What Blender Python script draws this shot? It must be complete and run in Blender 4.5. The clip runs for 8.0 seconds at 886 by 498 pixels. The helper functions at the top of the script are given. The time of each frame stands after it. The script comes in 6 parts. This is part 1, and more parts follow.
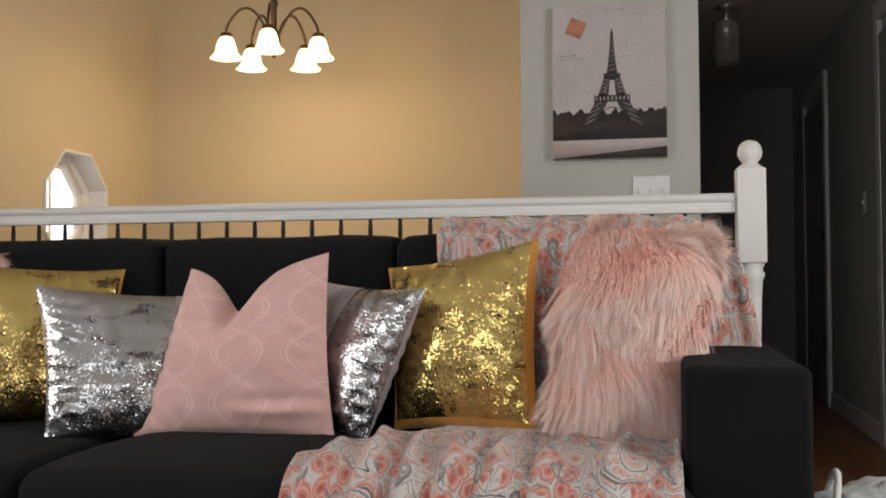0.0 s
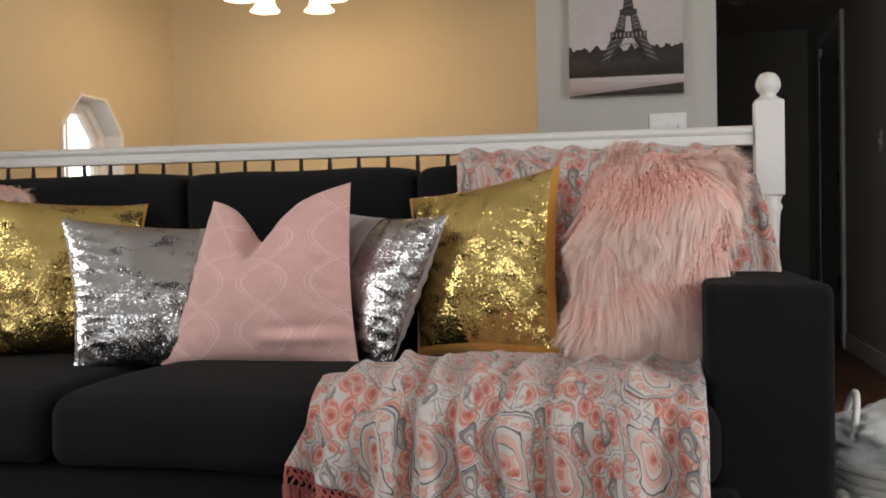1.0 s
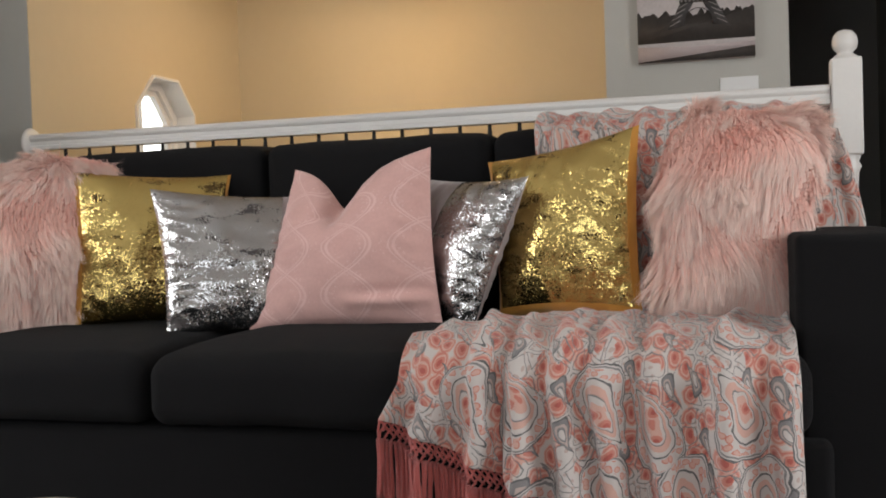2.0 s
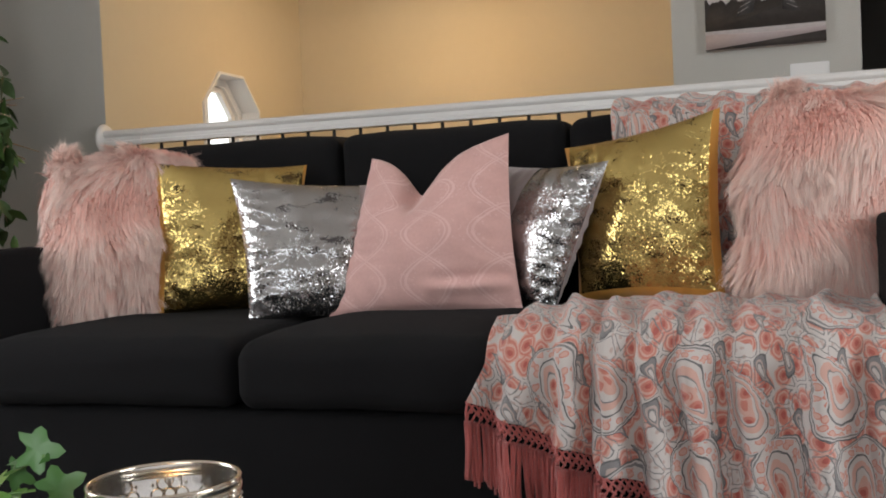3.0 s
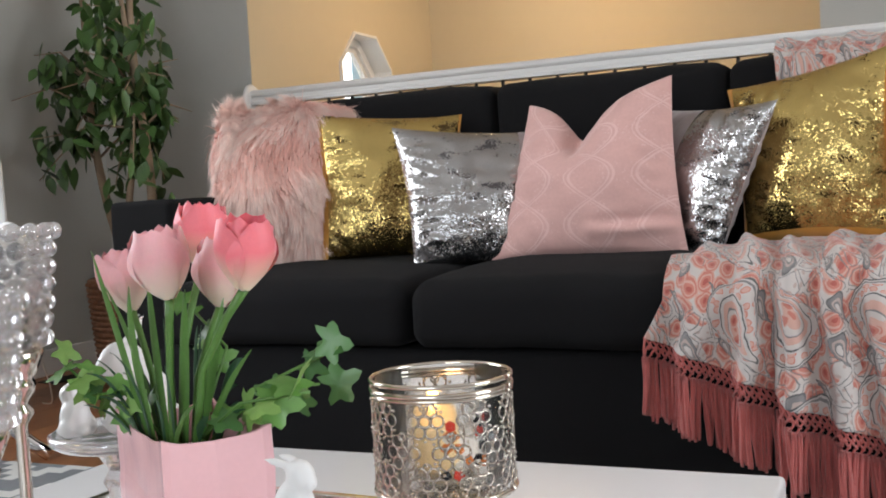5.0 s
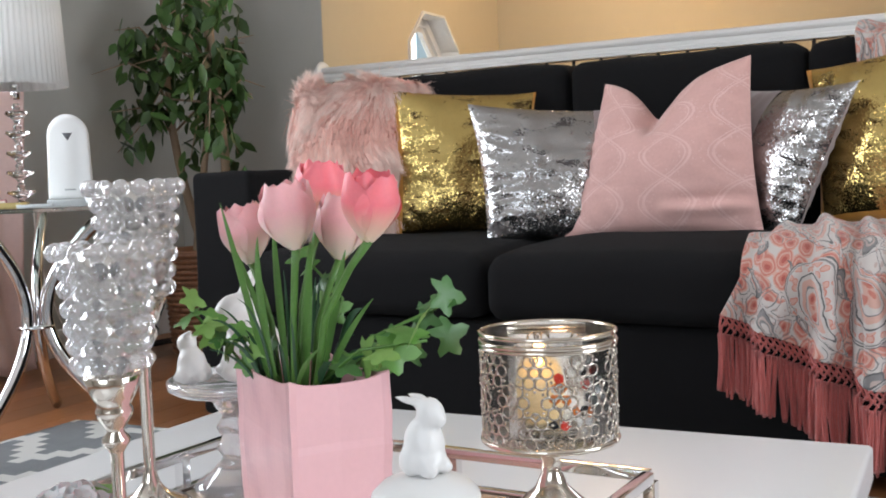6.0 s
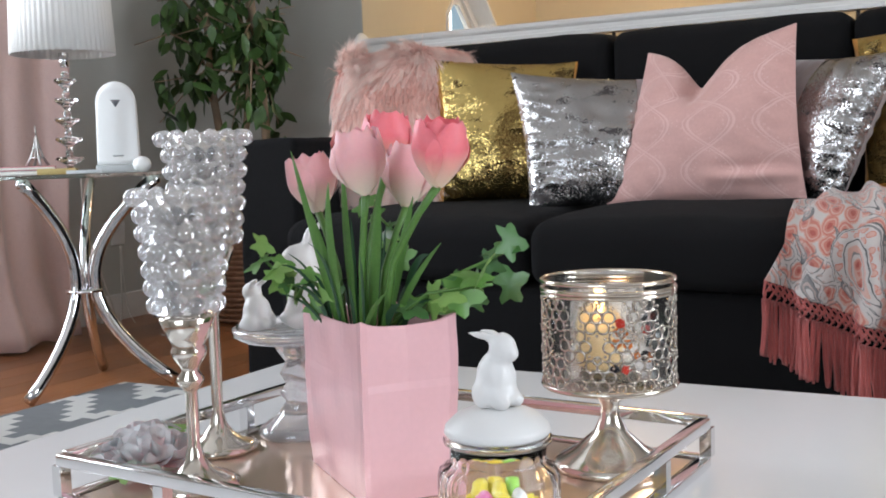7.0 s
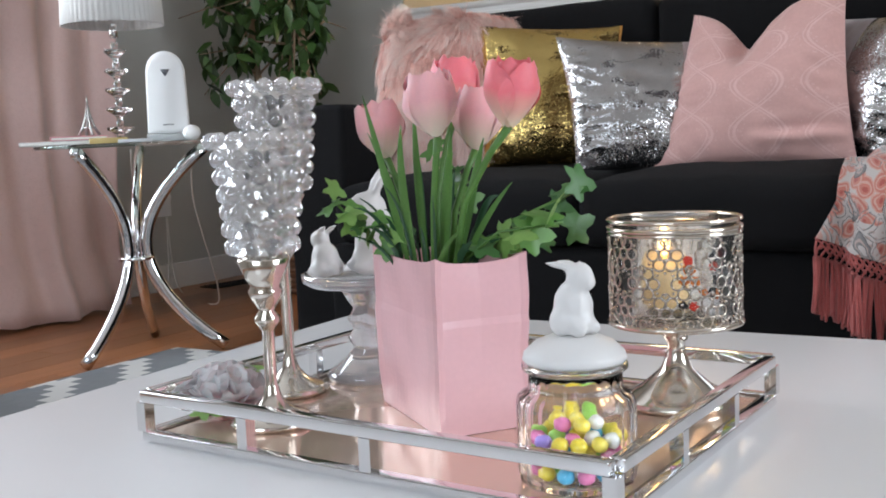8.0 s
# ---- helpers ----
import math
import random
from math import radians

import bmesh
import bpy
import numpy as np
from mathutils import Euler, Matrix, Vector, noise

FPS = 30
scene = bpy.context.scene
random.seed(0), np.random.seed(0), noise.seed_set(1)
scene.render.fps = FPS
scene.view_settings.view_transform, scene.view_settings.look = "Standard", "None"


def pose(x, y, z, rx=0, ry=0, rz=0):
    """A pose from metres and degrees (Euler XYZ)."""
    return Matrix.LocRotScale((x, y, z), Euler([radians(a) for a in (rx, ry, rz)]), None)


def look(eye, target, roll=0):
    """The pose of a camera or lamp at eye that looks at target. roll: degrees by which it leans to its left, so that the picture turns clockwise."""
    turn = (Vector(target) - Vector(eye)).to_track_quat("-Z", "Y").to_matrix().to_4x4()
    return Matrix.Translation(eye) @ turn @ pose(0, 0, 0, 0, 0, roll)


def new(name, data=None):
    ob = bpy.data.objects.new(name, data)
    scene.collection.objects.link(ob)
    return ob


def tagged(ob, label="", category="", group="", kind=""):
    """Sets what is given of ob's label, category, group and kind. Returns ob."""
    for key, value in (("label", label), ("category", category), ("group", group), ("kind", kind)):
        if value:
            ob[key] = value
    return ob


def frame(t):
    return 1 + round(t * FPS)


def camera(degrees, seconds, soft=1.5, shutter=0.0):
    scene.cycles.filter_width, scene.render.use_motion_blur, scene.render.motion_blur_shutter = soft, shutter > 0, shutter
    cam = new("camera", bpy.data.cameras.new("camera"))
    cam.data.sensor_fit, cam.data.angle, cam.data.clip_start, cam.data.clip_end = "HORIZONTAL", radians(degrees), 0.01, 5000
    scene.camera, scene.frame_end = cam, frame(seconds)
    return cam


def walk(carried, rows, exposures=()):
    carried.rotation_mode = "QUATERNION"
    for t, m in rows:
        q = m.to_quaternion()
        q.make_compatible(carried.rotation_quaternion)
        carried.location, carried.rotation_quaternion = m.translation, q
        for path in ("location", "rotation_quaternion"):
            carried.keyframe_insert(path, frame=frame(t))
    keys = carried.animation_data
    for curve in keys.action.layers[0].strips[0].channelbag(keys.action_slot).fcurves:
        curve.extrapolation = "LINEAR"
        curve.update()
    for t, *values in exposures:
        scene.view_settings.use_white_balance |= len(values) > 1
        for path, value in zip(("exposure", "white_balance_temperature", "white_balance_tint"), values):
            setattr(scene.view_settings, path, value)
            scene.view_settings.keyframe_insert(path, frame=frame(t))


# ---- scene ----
cam = camera(46.1, 8.0, 1.85)
PATH = [
    (0, (0.071, 0.026, 0.832), (-0.334, 1.984, 0.895), -0.3),
    (0.5, (0.069, 0.013, 0.803), (-0.337, 1.971, 0.822), -0.7),
    (1, (0.05, 0.003, 0.774), (-0.376, 1.957, 0.748), -0.8),
    (1.5, (0.028, -0.02, 0.749), (-0.452, 1.92, 0.695), -1.4),
    (3, (-0.063, -0.069, 0.704), (-0.688, 1.83, 0.646), -2.5),
    (3.5, (-0.1, -0.089, 0.692), (-0.774, 1.792, 0.618), -2.6),
    (4, (-0.136, -0.111, 0.673), (-0.866, 1.748, 0.575), -2.6),
    (4.5, (-0.162, -0.129, 0.664), (-0.932, 1.714, 0.558), -3.1),
    (6, (-0.215, -0.212, 0.639), (-1.122, 1.566, 0.502), -2.2),
    (6.5, (-0.225, -0.233, 0.627), (-1.161, 1.528, 0.463), -1.6),
    (7, (-0.232, -0.251, 0.614), (-1.189, 1.497, 0.437), -1.9),
    (7.5, (-0.24, -0.269, 0.595), (-1.217, 1.463, 0.391), -2.0),
    (8, (-0.25, -0.29, 0.583), (-1.263, 1.421, 0.366), -2.5),
]
walk(cam, [(t, look(eye, target, roll)) for t, eye, target, roll in PATH], [(0.0, -0.24, 7000, 11), (3.0, -0.24, 6850, 11), (4.5, -0.05, 6650, 10.5), (6.0, 0.06, 6450, 10), (8.0, -0.11, 6250, 10)])

# ---- world, sun and large lights ----
world = bpy.data.worlds.new("world")
world.use_nodes = True
scene.world = world
wn = world.node_tree.nodes
sky = wn.new("ShaderNodeTexSky")
sky.sky_type, sky.sun_disc, sky.sun_elevation, sky.sun_rotation = "NISHITA", False, radians(38), radians(200)
world.node_tree.links.new(sky.outputs[0], wn["Background"].inputs[0])
wn["Background"].inputs[1].default_value = 0.10


def area_lamp(name, size_x, size_y, watts, color, m):
    data = bpy.data.lights.new(name, "AREA")
    data.shape, data.size, data.size_y, data.energy, data.color = "RECTANGLE", size_x, size_y, watts, color
    ob = new(name, data)
    ob.matrix_world = m
    return ob


DAY = (0.88, 0.945, 1.0)
area_lamp("window_daylight", 1.5, 1.5, 84, DAY, look((2.96, 0.95, 1.4), (0, 0.95, 1.1)))
area_lamp("window_daylight", 1.7, 1.5, 41, (0.82, 0.91, 1.0), look((-0.5, -2.74, 1.45), (-0.5, 0, 1.2)))
area_lamp("window_daylight", 1.3, 1.6, 58, DAY, look((-3.36, 0.75, 1.45), (0, 0.75, 1.3)))


# ---- materials ----
def mat(name, color, rough=0.5, metal=0.0, vary=0.15, scale=6.0, bump=0.0, bump_scale=200.0, second=None, **extra):
    """A principled material with colour variation at two scales and fine relief."""
    m = bpy.data.materials.new(name)
    m.use_nodes = True
    nt = m.node_tree
    b = nt.nodes["Principled BSDF"]
    b.inputs["Roughness"].default_value, b.inputs["Metallic"].default_value = rough, metal
    for key, value in extra.items():
        b.inputs[key.replace("_", " ")].default_value = value
    tc = nt.nodes.new("ShaderNodeTexCoord")
    big, fine = nt.nodes.new("ShaderNodeTexNoise"), nt.nodes.new("ShaderNodeTexNoise")
    big.inputs["Scale"].default_value, fine.inputs["Scale"].default_value = scale, scale * 14
    big.inputs["Detail"].default_value = 4
    add = nt.nodes.new("ShaderNodeMath")
    add.operation = "ADD"
    half = nt.nodes.new("ShaderNodeMath")
    half.operation = "MULTIPLY"
    half.inputs[1].default_value = 0.5
    mix = nt.nodes.new("ShaderNodeMix")
    mix.data_type = "RGBA"
    lo = second or tuple(c * (1 - vary) for c in color)
    hi = color if second else tuple(min(1, c * (1 + vary)) for c in color)
    mix.inputs["A"].default_value, mix.inputs["B"].default_value = (*lo, 1), (*hi, 1)
    L = nt.links.new
    for n in (big, fine):
        L(tc.outputs["Object"], n.inputs["Vector"])
    L(big.outputs[0], add.inputs[0]), L(fine.outputs[0], add.inputs[1])
    L(add.outputs[0], half.inputs[0]), L(half.outputs[0], mix.inputs["Factor"])
    L(mix.outputs["Result"], b.inputs["Base Color"])
    if bump:
        bn, bt = nt.nodes.new("ShaderNodeBump"), nt.nodes.new("ShaderNodeTexNoise")
        bt.inputs["Scale"].default_value, bn.inputs["Strength"].default_value, bn.inputs["Distance"].default_value = bump_scale, bump, 0.004
        bt.inputs["Detail"].default_value = 3
        L(tc.outputs["Object"], bt.inputs["Vector"]), L(bt.outputs[0], bn.inputs["Height"]), L(bn.outputs[0], b.inputs["Normal"])
    return m


def sequin(name, color, back, size=0.004, patch=0.5):
    """Overlapping sequins: every cell tilts its own way; patches are flipped to the dull side."""
    m = mat(name, color, 0.22, 1.0, 0.12, 5.0)
    nt = m.node_tree
    b, L = nt.nodes["Principled BSDF"], nt.links.new
    tc = nt.nodes.new("ShaderNodeTexCoord")
    vo = nt.nodes.new("ShaderNodeTexVoronoi")
    vo.inputs["Scale"].default_value = 1 / size
    geo = nt.nodes.new("ShaderNodeNewGeometry")
    sub, mul, plus, norm = (nt.nodes.new("ShaderNodeVectorMath") for _ in range(4))
    sub.operation, mul.operation, plus.operation, norm.operation = "SUBTRACT", "MULTIPLY", "ADD", "NORMALIZE"
    sub.inputs[1].default_value = (0.5, 0.5, 0.5)
    cube, cube2, mad = (nt.nodes.new("ShaderNodeVectorMath") for _ in range(3))
    cube.operation = cube2.operation = "MULTIPLY"
    mad.operation = "MULTIPLY_ADD"
    mad.inputs[1].default_value = (1.7, 1.7, 1.7)
    mul.inputs[1].default_value = (0.10, 0.10, 0.10)
    L(tc.outputs["Object"], vo.inputs["Vector"]), L(vo.outputs["Color"], sub.inputs[0]), L(sub.outputs[0], mul.inputs[0])
    L(sub.outputs[0], cube.inputs[0]), L(sub.outputs[0], cube.inputs[1]), L(cube.outputs[0], cube2.inputs[0]), L(sub.outputs[0], cube2.inputs[1])
    L(cube2.outputs[0], mad.inputs[0]), L(mul.outputs[0], mad.inputs[2])
    L(geo.outputs["Normal"], plus.inputs[0]), L(mad.outputs[0], plus.inputs[1]), L(plus.outputs[0], norm.inputs[0]), L(norm.outputs[0], b.inputs["Normal"])
    no = nt.nodes.new("ShaderNodeTexNoise")
    no.inputs["Scale"].default_value, no.inputs["Detail"].default_value = 13.0, 6.0
    ramp = nt.nodes.new("ShaderNodeMapRange")
    ramp.inputs["From Min"].default_value, ramp.inputs["From Max"].default_value = 0.65 + patch * 0.1, 0.69 + patch * 0.1
    mp = nt.nodes.new("ShaderNodeMapping")
    mp.inputs["Scale"].default_value = (1, 1, 2.2)
    L(tc.outputs["Object"], mp.inputs["Vector"]), L(mp.outputs[0], no.inputs["Vector"])
    grit = nt.nodes.new("ShaderNodeSeparateColor")
    jitter = nt.nodes.new("ShaderNodeMath")
    jitter.operation = "MULTIPLY_ADD"
    jitter.inputs[1].default_value = 0.16
    L(vo.outputs["Color"], grit.inputs[0]), L(grit.outputs[0], jitter.inputs[0]), L(no.outputs[0], jitter.inputs[2]), L(jitter.outputs[0], ramp.inputs["Value"])
    old = b.inputs["Base Color"].links[0].from_socket
    mix = nt.nodes.new("ShaderNodeMix")
    mix.data_type = "RGBA"
    mix.inputs["B"].default_value = (*back, 1)
    L(old, mix.inputs["A"]), L(ramp.outputs[0], mix.inputs["Factor"]), L(mix.outputs["Result"], b.inputs["Base Color"])
    inv = nt.nodes.new("ShaderNodeMapRange")
    inv.inputs["To Min"].default_value, inv.inputs["To Max"].default_value = 1.0, 0.35
    L(ramp.outputs[0], inv.inputs["Value"]), L(inv.outputs[0], b.inputs["Metallic"])
    return m


def glass(name, color=(1, 1, 1), rough=0.0, ior=1.45):
    return mat(name, color, rough, 0.0, 0.0, Transmission_Weight=1.0, IOR=ior)


def glow(name, color, strength, base=(0.9, 0.85, 0.75)):
    return mat(name, base, 0.4, 0.0, 0.03, Emission_Color=(*color, 1), Emission_Strength=strength)


GREY_PAINT = mat("grey_wall_paint", (0.51, 0.50, 0.465), 0.75, vary=0.04, scale=2.0, bump=0.25, bump_scale=160)
BEIGE_PAINT = mat("beige_wall_paint", (0.62, 0.52, 0.36), 0.7, vary=0.04, scale=1.5, bump=0.25, bump_scale=160)
# darker copy of the grey paint: the hallway's dimness put into the colour
DIMMED_HALL_PAINT = mat("dimmed_hall_wall_paint", (0.30, 0.295, 0.285), 0.75, vary=0.05, scale=2.0, bump=0.25, bump_scale=160)
WHITE_TRIM = mat("white_trim_paint", (0.78, 0.76, 0.74), 0.4, vary=0.04, scale=5, bump=0.08, bump_scale=60)
CEILING = mat("ceiling_paint", (0.72, 0.71, 0.69), 0.9, vary=0.03, scale=3, bump=0.5, bump_scale=90)
BLACK_IRON = mat("black_iron", (0.02, 0.018, 0.017), 0.5, 0.6, vary=0.2)
CHARCOAL = mat("charcoal_upholstery", (0.0088, 0.0083, 0.0090), 0.92, vary=0.22, scale=9, bump=0.5, bump_scale=900, Sheen_Weight=0.02, Sheen_Roughness=0.5, Specular_IOR_Level=0.12)
FUR_PINK = mat("pink_faux_fur", (0.86, 0.46, 0.39), 0.7, vary=0.18, scale=12, Sheen_Weight=0.2)
GOLD_SEQUIN = sequin("gold_sequins", (0.62, 0.46, 0.17), (0.08, 0.045, 0.01), 0.0028)
SILVER_SEQUIN = sequin("silver_sequins", (0.44, 0.43, 0.43), (0.08, 0.07, 0.07), 0.0027)
GOLD_FABRIC = mat("ochre_velvet", (0.50, 0.22, 0.03), 0.8, vary=0.15, scale=14, Sheen_Weight=0.3)
MAUVE_VELVET = mat("grey_mauve_velvet", (0.30, 0.25, 0.25), 0.8, vary=0.15, scale=10, Sheen_Weight=0.3)
CORAL_YARN = mat("coral_yarn", (0.52, 0.11, 0.095), 0.8, vary=0.4, scale=30, bump=0.8, bump_scale=500, Sheen_Weight=0.3)
WHITE_LACQUER = mat("white_lacquer", (0.82, 0.82, 0.83), 0.25, vary=0.015, scale=3)
CHROME = mat("chrome", (0.82, 0.82, 0.83), 0.07, 1.0, vary=0.03)
NICKEL = mat("polished_nickel", (0.74, 0.69, 0.62), 0.14, 1.0, vary=0.06, scale=20)
ROSE_MIRROR = mat("rose_mirror", (0.82, 0.64, 0.52), 0.10, 0.62, vary=0.03, scale=4)
CRYSTAL = mat("cut_crystal", (0.95, 0.95, 0.97), 0.03, 0.0, 0.0, Transmission_Weight=0.8, IOR=1.5, Coat_Weight=1.0)
BEAD_CRYSTAL = mat("bead_crystal", (0.97, 0.97, 0.985), 0.02, 0.0, 0.0, Transmission_Weight=0.84, IOR=1.5, Coat_Weight=1.0)
CUP_GLASS = glass("thin_cup_glass", (0.97, 0.97, 0.96), 0.18, 1.16)
CLEAR_GLASS = glass("clear_glass", (0.96, 0.98, 0.97), 0.0)
GREEN_GLASS = glass("table_glass", (0.80, 0.93, 0.88), 0.0)
PORCELAIN = mat("white_porcelain", (0.80, 0.79, 0.78), 0.38, vary=0.02, scale=20)
PINK_PAPER = mat("pink_glossy_paper", (0.84, 0.50, 0.53), 0.24, vary=0.06, scale=14, bump=0.15, bump_scale=25)
LEAF = mat("tulip_leaf", (0.095, 0.215, 0.045), 0.4, vary=0.45, scale=25)
FICUS_LEAF = mat("ficus_leaf", (0.045, 0.095, 0.024), 0.42, vary=0.45, scale=12)
BARK = mat("ficus_bark", (0.30, 0.22, 0.15), 0.9, vary=0.4, scale=14, bump=0.8, bump_scale=70)
WICKER = mat("brown_wicker", (0.22, 0.10, 0.05), 0.6, vary=0.35, scale=18)
WHITE_PLASTIC = mat("white_plastic", (0.80, 0.80, 0.80), 0.35, vary=0.01)
WHITE_PLEAT = mat("white_pleated_cloth", (0.80, 0.79, 0.77), 0.85, vary=0.03, scale=20, bump=0.2, bump_scale=600)
# ivory wax with the flame's amber glow mixed into its base colour
CANDLE = mat("glow_tinted_wax", (0.82, 0.60, 0.31), 0.5, vary=0.05)
LIT_GLASS = glow("lit_frosted_glass", (1.0, 0.72, 0.36), 4.0)
FLAME = glow("flame", (1.0, 0.55, 0.15), 9.0)
AGED_SILVER = mat("aged_silver", (0.55, 0.51, 0.46), 0.2, 1.0, vary=0.25, scale=60)


# ---- helpers for building ----
def thing(name, x, y, z, label, category, rz=0.0, group="", kind=""):
    ob = new(name)
    ob.empty_display_size = 0.1
    ob.matrix_basis = pose(x, y, z, 0, 0, rz)
    return tagged(ob, label, category, group, kind)


def part(name, bm, material, parent=None, label="", smooth=True):
    """Links a bmesh (or a finished mesh) as one mesh object under its thing."""
    if isinstance(bm, bmesh.types.BMesh):
        me = bpy.data.meshes.new(name)
        bmesh.ops.recalc_face_normals(bm, faces=bm.faces)
        if bm.calc_volume(signed=True) < 0:
            bmesh.ops.reverse_faces(bm, faces=bm.faces)
        for f in bm.faces:
            f.smooth = smooth
        bm.to_mesh(me)
        bm.free()
        me.materials.append(material)
    else:
        me = bm
    ob = new(name, me)
    ob.parent = parent
    if label:
        ob["label"] = label
    return ob


def setting(name, bm, material, label, category, smooth=False):
    return tagged(part(name, bm, material, None, "", smooth), label, category, "", "structure")


def add_box(bm, x0, x1, y0, y1, z0, z1, r=0.0, n=2):
    """A box with rounded edges of radius r, added to bm. Returns its vertices."""
    h = Vector(((x1 - x0) / 2, (y1 - y0) / 2, (z1 - z0) / 2))
    c = Vector(((x1 + x0) / 2, (y1 + y0) / 2, (z1 + z0) / 2))
    if r <= 0:
        vs = [bm.verts.new(c + Vector((sx * h.x, sy * h.y, sz * h.z))) for sx in (-1, 1) for sy in (-1, 1) for sz in (-1, 1)]
        for q in ((0, 1, 3, 2), (4, 6, 7, 5), (0, 4, 5, 1), (2, 3, 7, 6), (0, 2, 6, 4), (1, 5, 7, 3)):
            bm.faces.new([vs[i] for i in q])
        return vs
    r = min(r, h.x * 0.999, h.y * 0.999, h.z * 0.999)
    cache = {}

    def vert(p):
        key = (round(p.x, 6), round(p.y, 6), round(p.z, 6))
        if key not in cache:
            inner = Vector([max(-(h[i] - r), min(h[i] - r, p[i])) for i in range(3)])
            d = p - inner
            cache[key] = bm.verts.new(c + inner + (d.normalized() * r if d.length > 1e-9 else d))
        return cache[key]

    def ticks(a, mid):
        rim = [a - r + r * math.tan(radians(45 * k / n)) for k in range(n + 1)]
        inside = [-(a - r) + 2 * (a - r) * k / mid for k in range(1, mid)]
        return [-v for v in reversed(rim)] + inside + rim
    mids = [max(1, min(14, int(a / 0.03))) if n > 2 else 1 for a in h]
    T = [ticks(h[i], mids[i]) for i in range(3)]
    for ax in range(3):
        u, v = (ax + 1) % 3, (ax + 2) % 3
        for s in (-1, 1):
            for i in range(len(T[u]) - 1):
                for j in range(len(T[v]) - 1):
                    quad = []
                    for a, b in ((i, j), (i + 1, j), (i + 1, j + 1), (i, j + 1)):
                        p = Vector((0, 0, 0))
                        p[ax], p[u], p[v] = s * h[ax], T[u][a], T[v][b]
                        w = vert(p)
                        if w not in quad:
                            quad.append(w)
                    if len(quad) > 2:
                        try:
                            bm.faces.new(quad)
                        except ValueError:
                            pass
    return list(cache.values())


def box(x0, x1, y0, y1, z0, z1, r=0.0, n=2):
    bm = bmesh.new()
    add_box(bm, x0, x1, y0, y1, z0, z1, r, n)
    return bm


def add_lathe(bm, profile, seg=24, x=0.0, y=0.0, wave=0.0, waves=0):
    """Turns (radius, height) pairs round the z axis."""
    rings = []
    for r, z in profile:
        if r < 1e-5:
            rings.append([bm.verts.new((x, y, z))])
            continue
        ring = []
        for k in range(seg):
            a = 2 * math.pi * k / seg
            q = r * (1 + wave * math.cos(waves * a))
            ring.append(bm.verts.new((x + q * math.cos(a), y + q * math.sin(a), z)))
        rings.append(ring)
    for A, B in zip(rings, rings[1:]):
        for k in range(seg):
            a, b, c, d = A[k % len(A)], A[(k + 1) % len(A)], B[(k + 1) % len(B)], B[k % len(B)]
            f = []
            for v in (a, b, c, d):
                if v not in f:
                    f.append(v)
            if len(f) > 2:
                bm.faces.new(f)


def lathe(profile, seg=24, wave=0.0, waves=0):
    bm = bmesh.new()
    add_lathe(bm, profile, seg, 0, 0, wave, waves)
    return bm


def add_tube(bm, pts, radius, seg=8, flat=1.0, cap=True):
    """Sweeps a circle (or an oval: flat) along points; radius is a number or a list."""
    pts = [Vector(p) for p in pts]
    rad = [float(r) for r in radius] if isinstance(radius, (list, tuple)) else [radius] * len(pts)
    up = Vector((0, 0, 1))
    rings = []
    side = None
    for i, p in enumerate(pts):
        d = (pts[min(i + 1, len(pts) - 1)] - pts[max(i - 1, 0)]).normalized()
        if side is None:
            side = d.cross(up)
            if side.length < 1e-3:
                side = d.cross(Vector((0, 1, 0)))
        side = (side - d * side.dot(d)).normalized()
        other = d.cross(side)
        rings.append([bm.verts.new(p + rad[i] * (side * math.cos(2 * math.pi * k / seg) + other * math.sin(2 * math.pi * k / seg) * flat)) for k in range(seg)])
    for A, B in zip(rings, rings[1:]):
        for k in range(seg):
            bm.faces.new((A[k], A[(k + 1) % seg], B[(k + 1) % seg], B[k]))
    if cap:
        bm.faces.new(rings[0])
        bm.faces.new(rings[-1])


def tube(pts, radius, seg=8, flat=1.0):
    bm = bmesh.new()
    add_tube(bm, pts, radius, seg, flat)
    return bm


def add_ball(bm, x, y, z, r, sub=2, sx=1.0, sy=1.0, sz=1.0, rot=None):
    m = Matrix.Translation((x, y, z)) @ (rot or Matrix()) @ Matrix.Diagonal((sx * r, sy * r, sz * r, 1))
    bmesh.ops.create_icosphere(bm, subdivisions=sub, radius=1.0, matrix=m)


def smooth01(t):
    t = max(0.0, min(1.0, t))
    return t * t * (3 - 2 * t)


# ---- the large structure ----
XW, XE, YS, TOP = -3.40, 3.0, -2.8, 2.7
setting("floor", box(XW - 0.1, XE + 0.1, YS - 0.1, 3.52, -0.12, -0.012), mat("subfloor", (0.10, 0.05, 0.03), 0.8), "dark boards under the wooden floor", "floor")
setting("floor", box(-0.467, 1.27, 3.52, 9.1, -0.12, -0.012), mat("subfloor_hall", (0.10, 0.05, 0.03), 0.8), "dark boards under the hall floor", "floor")


def wall(name, x0, x1, y0, y1, z0, z1, material, label):
    return setting(name, box(x0, x1, y0, y1, z0, z1), material, label, "wall")


def wall_with_hole(name, axis, at0, at1, a0, a1, z0, z1, hole, material, label):
    """A wall along x or y with one rectangular opening (a0, a1, z0, z1)."""
    bm = bmesh.new()
    ha0, ha1, hz0, hz1 = hole
    for p0, p1, q0, q1 in ((a0, ha0, z0, z1), (ha1, a1, z0, z1), (ha0, ha1, z0, hz0), (ha0, ha1, hz1, z1)):
        if axis == "x":
            add_box(bm, p0, p1, at0, at1, q0, q1)
        else:
            add_box(bm, at0, at1, p0, p1, q0, q1)
    return setting(name, bm, material, label, "wall")


